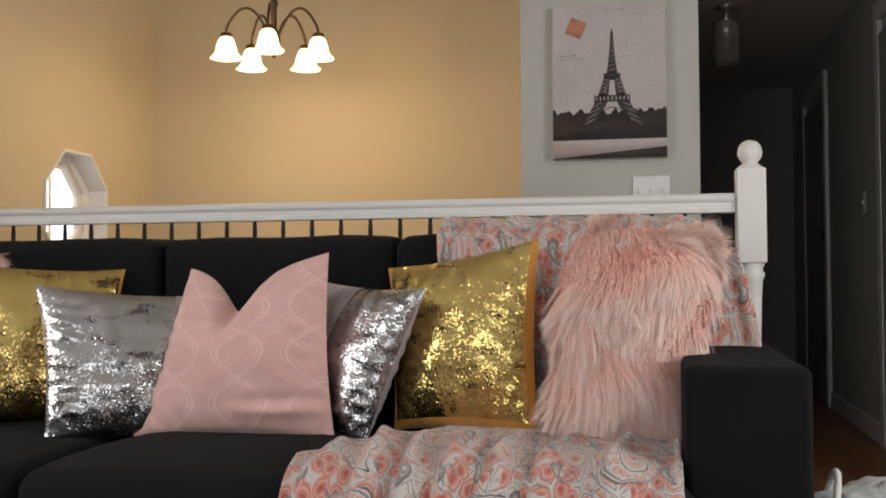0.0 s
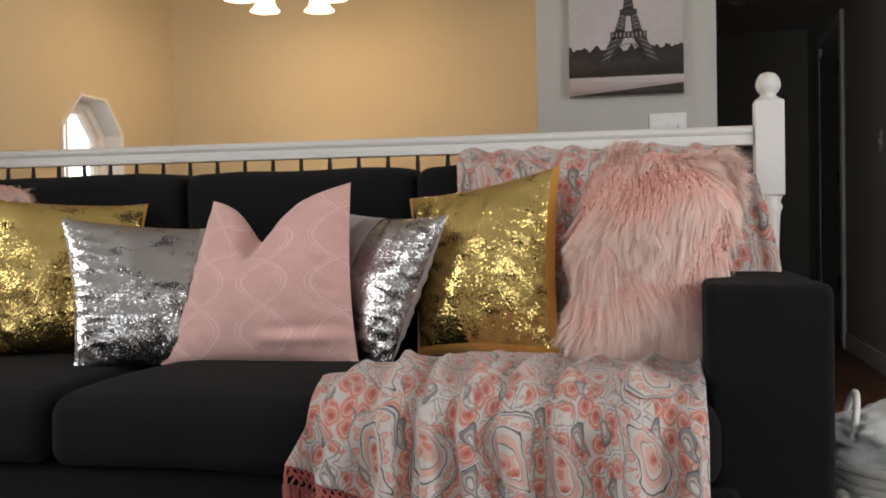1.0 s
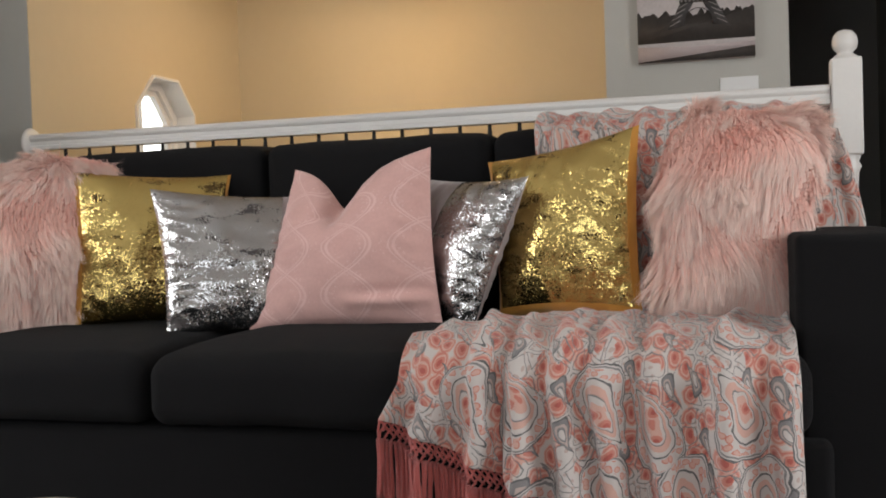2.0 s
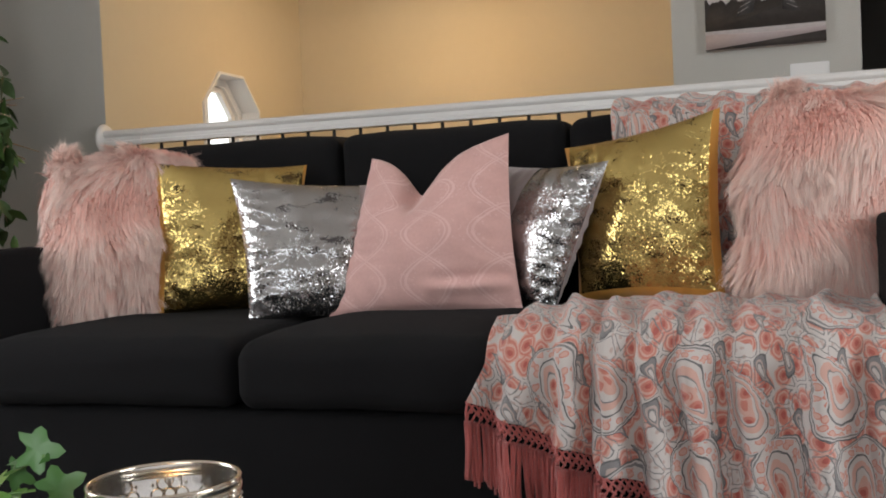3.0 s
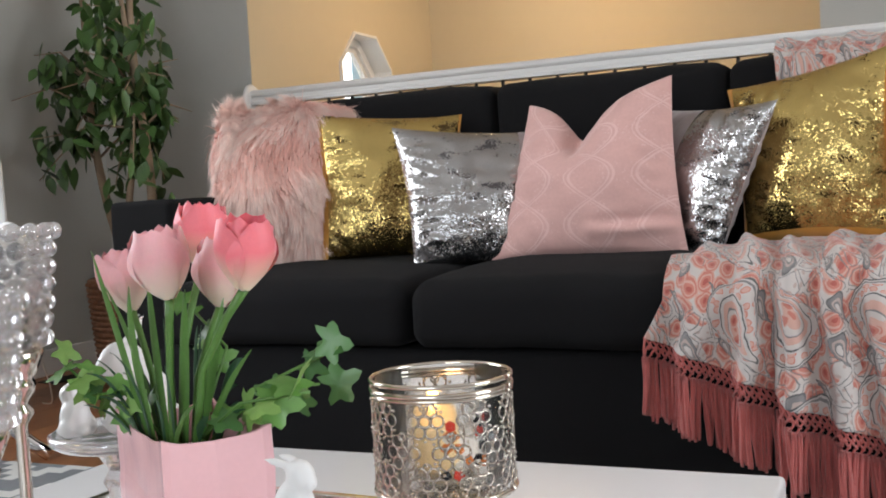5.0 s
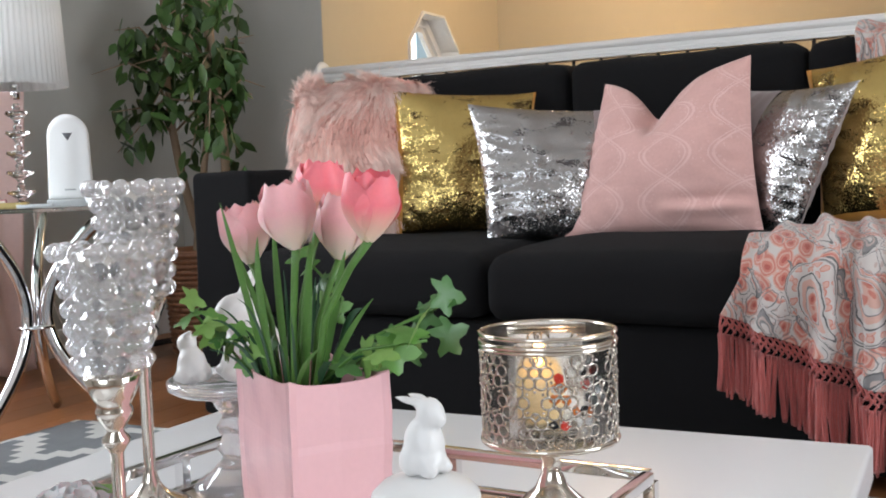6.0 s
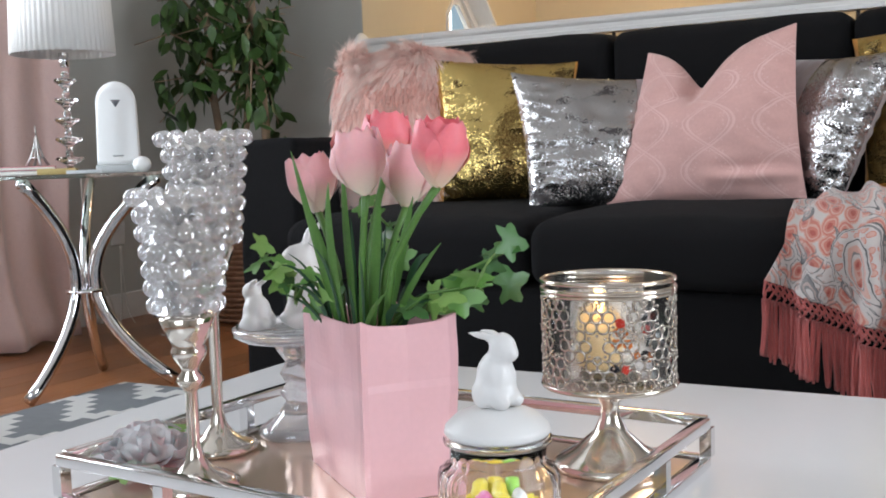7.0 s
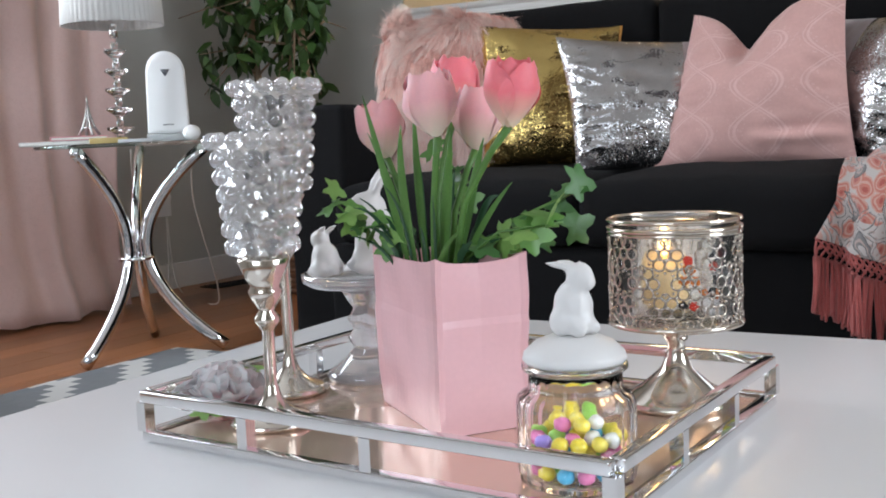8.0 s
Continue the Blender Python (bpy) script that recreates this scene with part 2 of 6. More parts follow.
wall_with_hole("wall_west", "y", XW - 0.14, XW, YS, 3.46, -0.12, TOP, (0.1, 1.4, 0.6, 2.3), GREY_PAINT, "warm grey painted wall with a window")
wall_with_hole("wall_south", "x", YS - 0.14, YS, XW - 0.14, XE + 0.14, -0.12, TOP, (-1.35, 0.35, 0.7, 2.2), GREY_PAINT, "warm grey painted wall with a wide window")
wall_with_hole("wall_east", "y", XE, XE + 0.14, YS, 4.2, -0.12, TOP, (0.20, 1.70, 0.65, 2.15), GREY_PAINT, "warm grey painted wall with a window")
wall("wall_north_west", XW - 0.14, -2.612, 3.46, 3.58, -0.12, TOP, GREY_PAINT, "warm grey painted wall behind the ficus tree")
wall("wall_entry_corner", -2.6118, -2.609, 3.462, 3.579, -0.12, TOP, BEIGE_PAINT, "beige painted end of the grey wall at the entry")
wall("wall_picture", -0.467, 0.235, 4.20, 4.32, -0.12, TOP, GREY_PAINT, "grey painted wall that carries the canvas picture")
wall("wall_hall_east", 1.17, 1.30, 4.2, 9.0, -0.12, TOP, GREY_PAINT, "grey painted wall of the dim hallway")
wall("wall_north_east", 1.30, XE + 0.14, 4.2, 4.34, -0.12, TOP, GREY_PAINT, "plain warm grey painted wall")
wall("wall_hall_west", 0.115, 0.235, 4.32, 9.0, -0.12, TOP, DIMMED_HALL_PAINT, "grey painted wall of the dim hallway")
wall("wall_hall_end", 0.115, 1.30, 9.0, 9.12, -0.12, TOP, DIMMED_HALL_PAINT, "grey painted end wall of the dim hallway")
wall("wall_entry_east", -0.467, -0.347, 4.32, 5.28, -1.4, TOP, BEIGE_PAINT, "beige painted side wall of the entry well")
wall("wall_entry_north", -2.75, -0.347, 5.28, 5.40, -1.4, TOP, BEIGE_PAINT, "beige painted wall lit warm by the chandelier")
setting("floor_entry", box(-2.75, -0.347, 3.52, 5.40, -1.5, -1.38), mat("entry_tile", (0.35, 0.30, 0.24), 0.5), "tan tiled floor of the lower entry", "floor")
wall("wall_entry_south", -2.612, -0.467, 3.40, 3.52, -1.4, -0.12, BEIGE_PAINT, "beige wall below the landing edge")
setting("ceiling", box(XW - 0.14, XE + 0.14, YS - 0.14, 5.40, TOP, TOP + 0.1), CEILING, "white textured ceiling", "ceiling")
setting("ceiling_hall", box(0.115, 1.30, 4.33, 9.12, 2.42, 2.52), CEILING, "white ceiling of the dim hallway", "ceiling")

# entry west wall with the octagonal window
WIN_Y, WIN_Z = 4.47, 1.18


def octagon(hw, hh, cut):
    return [(-hw, -hh + cut * hh), (-hw + cut * hw, -hh), (hw - cut * hw, -hh), (hw, -hh + cut * hh), (hw, hh - cut * hh), (hw - cut * hw, hh), (-hw + cut * hw, hh), (-hw, hh - cut * hh)]


def ring_prism(outer, inner, x0, x1):
    """A frame in the plane of the entry's west wall between two closed outlines of as many points."""
    bm = bmesh.new()
    rows = [[bm.verts.new((x, WIN_Y + a, WIN_Z + b)) for a, b in o] for o, x in ((outer, x1), (inner, x1), (inner, x0), (outer, x0))]
    n = len(outer)
    for A, B in zip(rows, rows[1:] + rows[:1]):
        for k in range(n):
            bm.faces.new((A[k], A[(k + 1) % n], B[(k + 1) % n], B[k]))
    return bm


HW, HH, CUT = 0.27, 0.275, 0.58
hole = octagon(HW, HH, CUT)


def on_rect(p, a0, a1, b0, b1):
    """The point where the way from the window's centre through p leaves the wall."""
    t = min((a1 if p[0] > 0 else a0) / p[0], (b1 if p[1] > 0 else b0) / p[1])
    return (p[0] * t, p[1] * t)


bm = bmesh.new()
A0, A1, B0, B1 = 3.58 - WIN_Y, 5.28 - WIN_Y, -1.4 - WIN_Z, TOP - WIN_Z
edge = [on_rect(p, A0, A1, B0, B1) for p in hole]
for x in (-2.75, -2.612):
    inner = [bm.verts.new((x, WIN_Y + a, WIN_Z + b)) for a, b in hole]
    outer = [bm.verts.new((x, WIN_Y + a, WIN_Z + b)) for a, b in edge]
    for k in range(8):
        j = (k + 1) % 8
        f = [inner[k], inner[j], outer[j], outer[k]]
        a, b = edge[k], edge[j]
        if abs(a[0] - b[0]) > 1e-6 and abs(a[1] - b[1]) > 1e-6:
            on_side = abs(a[0] - A0) < 1e-6 or abs(a[0] - A1) < 1e-6
            c = (a[0], b[1]) if on_side else (b[0], a[1])
            f.insert(3, bm.verts.new((x, WIN_Y + c[0], WIN_Z + c[1])))
        bm.faces.new(f)
setting("wall_entry_west", bm, BEIGE_PAINT, "beige painted wall with an octagonal window", "wall")
window = tagged(new("window_1"), "white octagonal window with a bright pane", "window", "", "structure")
part("jamb", ring_prism(octagon(HW, HH, CUT), octagon(HW - 0.012, HH - 0.012, CUT), -2.78, -2.60), WHITE_TRIM, window, "", False)
part("window_frame", ring_prism(octagon(HW - 0.012, HH - 0.012, CUT), octagon(HW - 0.05, HH - 0.05, CUT), -2.76, -2.70), WHITE_TRIM, window, "", False)
part("inner_frame", ring_prism(octagon(HW - 0.05, HH - 0.05, CUT), octagon(HW - 0.075, HH - 0.075, CUT), -2.75, -2.72), WHITE_TRIM, window, "", False)
bm = bmesh.new()
near = [bm.verts.new((-2.733, WIN_Y + a, WIN_Z + b)) for a, b in octagon(HW - 0.07, HH - 0.07, CUT)]
far = [bm.verts.new((-2.737, WIN_Y + a, WIN_Z + b)) for a, b in octagon(HW - 0.07, HH - 0.07, CUT)]
bm.faces.new(near), bm.faces.new(far)
for k in range(8):
    bm.faces.new((near[k], near[(k + 1) % 8], far[(k + 1) % 8], far[k]))
pane = part("pane", bm, CLEAR_GLASS, window, "", False)
pane.visible_shadow = False
part("muntin", box(-2.742, -2.728, WIN_Y - 0.03, WIN_Y - 0.022, WIN_Z - 0.2, WIN_Z + 0.2), WHITE_TRIM, window, "", False)
backdrop = setting("backdrop", box(-3.9, -3.85, 3.7, 6.6, -0.5, 3.0), glow("outdoor_brightness", (0.93, 0.97, 1.0), 3.2, (0.8, 0.8, 0.8)), "overexposed bright outdoors behind the window", "backdrop")

# windows of the living room (behind the camera and beside it)
for name, ax in (("window_2", "x"), ("window_3", "y"), ("window_4", "e")):
    w = tagged(new(name), "plain white-framed window", "window", "", "structure")
    a0, a1, z0, z1 = (-1.35, 0.35, 0.7, 2.2) if ax == "x" else (0.1, 1.4, 0.6, 2.3) if ax == "y" else (0.20, 1.70, 0.65, 2.15)
    mid = (a0 + a1) / 2
    for p0, p1, q0, q1 in ((a0, a0 + 0.05, z0, z1), (a1 - 0.05, a1, z0, z1), (a0 + 0.05, a1 - 0.05, z0, z0 + 0.05), (a0 + 0.05, a1 - 0.05, z1 - 0.05, z1), (mid - 0.02, mid + 0.02, z0 + 0.05, z1 - 0.05)):
        b = box(p0, p1, YS - 0.10, YS - 0.05, q0, q1) if ax == "x" else box(XW - 0.10, XW - 0.05, p0, p1, q0, q1) if ax == "y" else box(XE + 0.05, XE + 0.10, p0, p1, q0, q1)
        part("frame_bar", b, WHITE_TRIM, w, "", False)

# baseboards
for x0, x1, y0, y1 in ((XW, XW + 0.016, YS, 3.46), (XW + 0.016, -2.612, 3.444, 3.46), (-0.467, 0.235, 4.184, 4.20), (1.154, 1.17, 4.2, 7.15), (0.235, 0.251, 4.2, 9.0)):
    setting("baseboard", box(x0, x1, y0, y1, 0.0, 0.105, 0.004), WHITE_TRIM, "white painted baseboard", "baseboard")

# hallway doors and casings
for x0, x1, y0, y1, z1 in ((1.145, 1.17, 7.18, 7.27, 2.12), (1.145, 1.17, 8.17, 8.26, 2.12), (0.235, 0.26, 5.9, 5.99, 2.08), (0.235, 0.26, 6.85, 6.94, 2.08), (1.145, 1.17, 5.48, 5.57, 2.12), (1.145, 1.17, 4.55, 4.64, 2.12)):
    setting("trim", box(x0, x1, y0, y1, 0.0, z1, 0.006), WHITE_TRIM, "painted upright of a door casing", "trim")
for x0, x1, y0, y1, z0 in ((1.143, 1.17, 7.18, 8.26, 2.12), (0.235, 0.262, 5.9, 6.94, 2.08), (1.143, 1.17, 4.55, 5.57, 2.12)):
    setting("trim", box(x0, x1, y0, y1, z0, z0 + 0.09, 0.006), WHITE_TRIM, "painted head of a door casing", "trim")
# door paint darkened, so its colour carries the low light of the hallway
DOOR_DIMMED = mat("dimmed_door_paint", (0.33, 0.33, 0.33), 0.5, vary=0.06)
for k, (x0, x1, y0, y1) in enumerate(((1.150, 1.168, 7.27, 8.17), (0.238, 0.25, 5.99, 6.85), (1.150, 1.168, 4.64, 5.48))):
    d = setting("door_%d" % (k + 1), box(x0, x1, y0, y1, 0.01, 2.05, 0.004), DOOR_DIMMED, "closed painted door in the dim hallway", "door")
    if k == 0:
        for z in (0.42, 1.12, 1.84):
            part("hinge", box(1.138, 1.152, 7.262, 7.30, z - 0.05, z + 0.05, 0.003), BLACK_IRON, d, "black hinge", False)


# ---- the railing ----
railing = thing("stair_railing", -1.15, 3.44, 0, "white wooden stair railing with thin black iron balusters", "railing")
bm = bmesh.new()
L0, L1 = -1.455, 1.46
half = [(0.0, 1.046), (0.029, 1.046), (0.030, 1.049), (0.030, 1.060), (0.025, 1.064), (0.024, 1.078), (0.030, 1.083), (0.033, 1.090), (0.032, 1.099), (0.024, 1.106), (0.0, 1.109)]
profile = half + [(-y, z) for y, z in half[-2:0:-1]]
ends = [[bm.verts.new((x, y, z)) for y, z in profile] for x in (L0, L1)]
for k in range(len(profile)):
    j = (k + 1) % len(profile)
    bm.faces.new((ends[0][k], ends[0][j], ends[1][j], ends[1][k]))
bm.faces.new(ends[0]), bm.faces.new(ends[1])
part("handrail", bm, WHITE_TRIM, railing, "", False)
part("bottom_rail", box(L0, L1, -0.028, 0.028, 0.06, 0.10, 0.005), WHITE_TRIM, railing)
bm = lathe([(0, 0), (0.052, 0.0), (0.06, 0.008), (0.055, 0.016), (0.040, 0.022), (0, 0.024)], 28)
bmesh.ops.transform(bm, matrix=pose(L0 - 0.006, 0, 1.075, 0, 90, 0), verts=bm.verts)
part("rosette", bm, WHITE_TRIM, railing)
bal = lathe([(0.0065, 0.09), (0.0065, 0.98), (0.008, 0.995), (0.008, 1.02), (0.0065, 1.03), (0.0065, 1.05)], 8)
first = None
n_bal = 28
for k in range(n_bal):
    x = L0 + 0.05 + (L1 - L0 - 0.1) * k / (n_bal - 1)
    ob = part("baluster", bal if first is None else first.data, BLACK_IRON, railing, "thin black iron baluster" if first is None else "")
    first = first or ob
    ob.location.x = x
post = thing("newel_post", 0.358, 3.44, 0, "white turned wooden newel post with a ball top", "post")
bm = bmesh.new()
add_box(bm, -0.045, 0.045, -0.045, 0.045, 0.885, 1.185, 0.006)
part("square_block", bm, WHITE_TRIM, post)
part("foot_block", box(-0.045, 0.045, -0.045, 0.045, 0.0, 0.35, 0.006), WHITE_TRIM, post)
part("turned_shaft", lathe([(0.036, 0.34), (0.040, 0.40), (0.030, 0.44), (0.026, 0.6), (0.031, 0.78), (0.034, 0.83), (0.042, 0.85), (0.034, 0.865), (0.044, 0.892)], 24), WHITE_TRIM, post)
part("ball_top", lathe([(0.044, 1.184), (0.030, 1.196), (0.024, 1.20), (0.024, 1.206), (0.033, 1.214), (0.038, 1.228), (0.0385, 1.238), (0.034, 1.256), (0.022, 1.270), (0, 1.276)], 28), WHITE_TRIM, post)


# ---- the sofa ----
sofa = thing("sofa", -0.865, 2.4, 0, "charcoal fabric three-seat sofa with square arms", "sofa")
SX = -0.865


def soft_box(x0, x1, y0, y1, z0, z1, r, crown=0.0, front=0.0, seed=0):
    """An upholstered block with a crowned top and a bulging front."""
    bm = bmesh.new()
    vs = add_box(bm, x0 - SX, x1 - SX, y0 - 2.4, y1 - 2.4, z0, z1, r, 4)
    cx, cy, cz = (x0 + x1) / 2 - SX, (y0 + y1) / 2 - 2.4, (z0 + z1) / 2
    hx, hy, hz = (x1 - x0) / 2, (y1 - y0) / 2, (z1 - z0) / 2
    for v in vs:
        u, w, h = (v.co.x - cx) / hx, (v.co.y - cy) / hy, (v.co.z - cz) / hz
        k = max(0, 1 - u ** 4) * max(0, 1 - w ** 4)
        q = max(0, 1 - u ** 4) * max(0, 1 - h ** 4)
        d = 0.005 * noise.noise(v.co * 7 + Vector((seed, 0, 0))) + 0.0025 * noise.noise(v.co * 22 + Vector((0, seed, 0)))
        v.co.z += crown * k * max(0, h) + d
        v.co.y += -front * q * max(0, -w) + d
    return bm


part("base", soft_box(-1.90, 0.17, 1.905, 2.86, 0.03, 0.31, 0.02), CHARCOAL, sofa)
part("arm", soft_box(-2.062, -1.868, 1.95, 2.93, 0.03, 0.675, 0.018), CHARCOAL, sofa)
part("arm", soft_box(0.113, 0.335, 1.95, 2.93, 0.03, 0.678, 0.018, seed=3), CHARCOAL, sofa)
part("backrest", soft_box(-1.872, 0.142, 2.74, 2.93, 0.25, 0.86, 0.03), CHARCOAL, sofa)
for k, (x0, x1) in enumerate(((-1.866, -1.190), (-1.186, -0.52), (-0.516, 0.136))):
    part("seat_cushion", soft_box(x0, x1, 1.875, 2.66, 0.315, 0.462, 0.045, 0.028, 0.012, k * 5), CHARCOAL, sofa)
for k, (x0, x1) in enumerate(((-1.864, -1.236), (-1.232, -0.594), (-0.590, 0.19))):
    part("back_cushion", soft_box(x0, x1, 2.60, 2.80, 0.46, 0.950, 0.038, 0.006, 0.03, k * 7 + 2), CHARCOAL, sofa)
for x in (-2.0, 0.27):
    for y in (2.02, 2.86):
        part("foot", box(x - 0.03 - SX, x + 0.03 - SX, y - 0.03 - 2.4, y + 0.03 - 2.4, 0.0, 0.04, 0.004), BLACK_IRON, sofa)


# ---- pillows ----
def ogee_velvet():
    """Pink velvet with a paler raised lattice of ogee curves."""
    m = mat("pink_damask_velvet", (0.64, 0.375, 0.34), 0.85, vary=0.14, scale=9, bump=0.15, bump_scale=700, Sheen_Weight=0.35, Sheen_Roughness=0.4)
    nt, L = m.node_tree, m.node_tree.links.new
    b = nt.nodes["Principled BSDF"]
    uv, sep = nt.nodes.new("ShaderNodeUVMap"), nt.nodes.new("ShaderNodeSeparateXYZ")
    L(uv.outputs[0], sep.inputs[0])

    def op(kind, a, c=None):
        n = nt.nodes.new("ShaderNodeMath")
        n.operation = kind
        for i, v in enumerate((a, c)):
            if v is None:
                continue
            if isinstance(v, (int, float)):
                n.inputs[i].default_value = v
            else:
                L(v, n.inputs[i])
        return n.outputs[0]
    X, Y = sep.outputs[0], sep.outputs[1]
    wave = op("MULTIPLY", op("SINE", op("MULTIPLY", Y, 2 * math.pi / 0.25)), 0.066)
    total = band = None
    for sign in (1, -1):
        for width, off in ((0.020, 0.0), (0.010, 0.07)):
            pos = op("DIVIDE", op("ADD", op("ADD", X, off * 0.19), op("MULTIPLY", wave, sign)), 0.19)
            d = op("ABSOLUTE", op("SUBTRACT", op("FRACT", pos), 0.5))
            line = op("LESS_THAN", d, width)
            near = op("LESS_THAN", d, 0.13)
            band = near if band is None else op("MAXIMUM", band, near)
            total = line if total is None else op("MAXIMUM", total, line)
    vo = nt.nodes.new("ShaderNodeTexVoronoi")
    vo.inputs["Scale"].default_value = 95
    L(uv.outputs[0], vo.inputs["Vector"])
    worn = nt.nodes.new("ShaderNodeTexNoise")
    worn.inputs["Scale"].default_value = 11
    L(uv.outputs[0], worn.inputs["Vector"])
    dots = op("MULTIPLY", op("LESS_THAN", vo.outputs["Distance"], 0.28), band)
    mask = op("MULTIPLY", op("MAXIMUM", total, op("MULTIPLY", dots, 0.55)), op("MULTIPLY", worn.outputs[0], 0.72))
    mix = nt.nodes.new("ShaderNodeMix")
    mix.data_type = "RGBA"
    old = b.inputs["Base Color"].links[0].from_socket
    mix.inputs["B"].default_value = (0.84, 0.60, 0.58, 1)
    L(old, mix.inputs["A"]), L(mask, mix.inputs["Factor"]), L(mix.outputs["Result"], b.inputs["Base Color"])
    bump = nt.nodes.new("ShaderNodeBump")
    bump.inputs["Strength"].default_value, bump.inputs["Distance"].default_value = 0.35, 0.002
    L(mask, bump.inputs["Height"]), L(b.inputs["Normal"].links[0].from_socket, bump.inputs["Normal"]), L(bump.outputs[0], b.inputs["Normal"])
    return m


DAMASK = ogee_velvet()


def pillow_point(c, u, v, side, t_front, t_back, notch, pinch, seed, crease=0.2):
    """A point of a stuffed cushion between four corners; side +1 is the front."""
    bl, br, tl, tr = c
    a, b = u * 2 - 1, v * 2 - 1
    uu = 0.5 + (u - 0.5) * (1 - pinch * (1 - b * b))
    vv = 0.5 + (v - 0.5) * (1 - pinch * (1 - a * a))
    if notch < 0:
        uu, vv = 0.5 + (uu - 0.5) * (1 + notch * a * a * b * b), 0.5 + (vv - 0.5) * (1 + notch * a * a * b * b)
    p = bl * (1 - uu) * (1 - vv) + br * uu * (1 - vv) + tl * (1 - uu) * vv + tr * uu * vv
    wide, high = (br - bl + tr - tl) / 2, (tl - bl + tr - br) / 2
    n = wide.cross(high).normalized()
    k = (max(0, 1 - a * a) ** 0.55) * (max(0, 1 - b * b) ** 0.55)
    if notch > 0:
        dent = math.exp(-abs(a + 0.16) ** 1.35 / 0.26) * smooth01((v - 0.30) / 0.70) ** 1.5
        p = p - high * (notch * dent)
        k *= 1 - 0.45 * dent
    rim = max(abs(a), abs(b))
    q = Vector((p.x * 14 + seed, p.y * 14, p.z * 14))
    wr = 0.010 * noise.noise(q) * k + 0.006 * math.sin(30 * (a * b) + seed) * max(0, rim - 0.55) * k * 2
    pucker = (0.5 + 0.5 * math.sin(30 * b + 9 * noise.noise(q * 0.5) + 5 * a)) ** 2.5 * (0.4 + 1.2 * abs(noise.noise(q * 0.35)))
    wr += crease * 0.018 * (pucker - 0.35) * smooth01((abs(a) - 0.35) / 0.4) * (k ** 0.6)
    wr += crease * 0.010 * noise.noise(Vector((p.x * 12, p.y * 12, p.z * 24 + seed))) * (k ** 0.6)
    if notch > 0:
        tuck = b + 0.80 - 0.16 * (a - 0.2) ** 2
        wr += 0.016 * math.exp(-(tuck / 0.055) ** 2) * smooth01((a + 0.1) / 0.6) * (k ** 0.3) - 0.012 * math.exp(-((tuck - 0.13) / 0.06) ** 2) * smooth01((a + 0.1) / 0.6) * (k ** 0.3)
        line_ = a + 0.16 - 0.35 * (b - 1)
        wr -= 0.010 * math.exp(-(line_ / 0.06) ** 2) * smooth01((b - 0.1) / 0.5) * (k ** 0.4)
    return p + n * ((t_front if side > 0 else -t_back) * k + side * wr)


def pillow(name, corners, t_front, t_back, front, back, label, notch=0.0, pinch=0.07, seed=0, n=56, panel=(0.0, 1.0), hem_v=0.0, crease=0.3):
    c = [Vector(p) for p in corners]
    mid = (c[0] + c[1] + c[2] + c[3]) / 4
    base = Vector((mid.x, mid.y, min(p.z for p in c)))
    ob = thing(name, *base, label, "pillow", 0, "pillows on the sofa")
    c = [p - base for p in c]
    wide, high = (c[1] - c[0]).length, (c[2] - c[0]).length
    for side, nm, material in ((1, "front_cover", front), (-1, "back_cover", back)):
        bm = bmesh.new()
        uvl = bm.loops.layers.uv.new("UVMap")
        g = [[bm.verts.new(pillow_point(c, i / n, j / n, side, t_front, t_back, notch, pinch, seed, crease)) for i in range(n + 1)] for j in range(n + 1)]
        for j in range(n):
            for i in range(n):
                ij = ((i, j), (i + 1, j), (i + 1, j + 1), (i, j + 1))
                f = bm.faces.new([g[b][a] for a, b in (ij if side > 0 else ij[::-1])])
                f.smooth = True
                f.material_index = int(side > 0 and not (panel[0] <= (i + 0.5) / n <= panel[1] and (j + 0.5) / n >= hem_v))
                for lp, (a, b) in zip(f.loops, ij if side > 0 else ij[::-1]):
                    lp[uvl].uv = (a / n * wide, b / n * high)
        me = bpy.data.meshes.new(nm)
        bm.to_mesh(me)
        bm.free()
        me.materials.append(material)
        me.materials.append(back)
        part(nm, me, None, ob)
    return ob, c


def fur_material():
    m = bpy.data.materials.new("pink_fur_strands")
    m.use_nodes = True
    nt, L = m.node_tree, m.node_tree.links.new
    b = nt.nodes["Principled BSDF"]
    b.inputs["Roughness"].default_value = 0.6
    uv, sep = nt.nodes.new("ShaderNodeUVMap"), nt.nodes.new("ShaderNodeSeparateXYZ")
    ramp = nt.nodes.new("ShaderNodeValToRGB")
    ramp.color_ramp.elements[0].color, ramp.color_ramp.elements[1].color = (0.96, 0.44, 0.35, 1), (1.0, 0.80, 0.72, 1)
    ramp.color_ramp.elements[0].position, ramp.color_ramp.elements[1].position = 0.2, 0.95
    geo = nt.nodes.new("ShaderNodeNewGeometry")
    mix = nt.nodes.new("ShaderNodeMix")
    mix.data_type, mix.blend_type = "RGBA", "MULTIPLY"
    shade = nt.nodes.new("ShaderNodeMapRange")
    shade.inputs["To Min"].default_value = 0.80
    cmb = nt.nodes.new("ShaderNodeCombineColor")
    L(uv.outputs[0], sep.inputs[0]), L(sep.outputs[1], ramp.inputs[0]), L(geo.outputs["Random Per Island"], shade.inputs["Value"])
    for i in range(3):
        L(shade.outputs[0], cmb.inputs[i])
    mix.inputs["Factor"].default_value = 1.0
    L(ramp.outputs[0], mix.inputs["A"]), L(cmb.outputs[0], mix.inputs["B"]), L(mix.outputs["Result"], b.inputs["Base Color"])
    return m


FUR_STRANDS = fur_material()


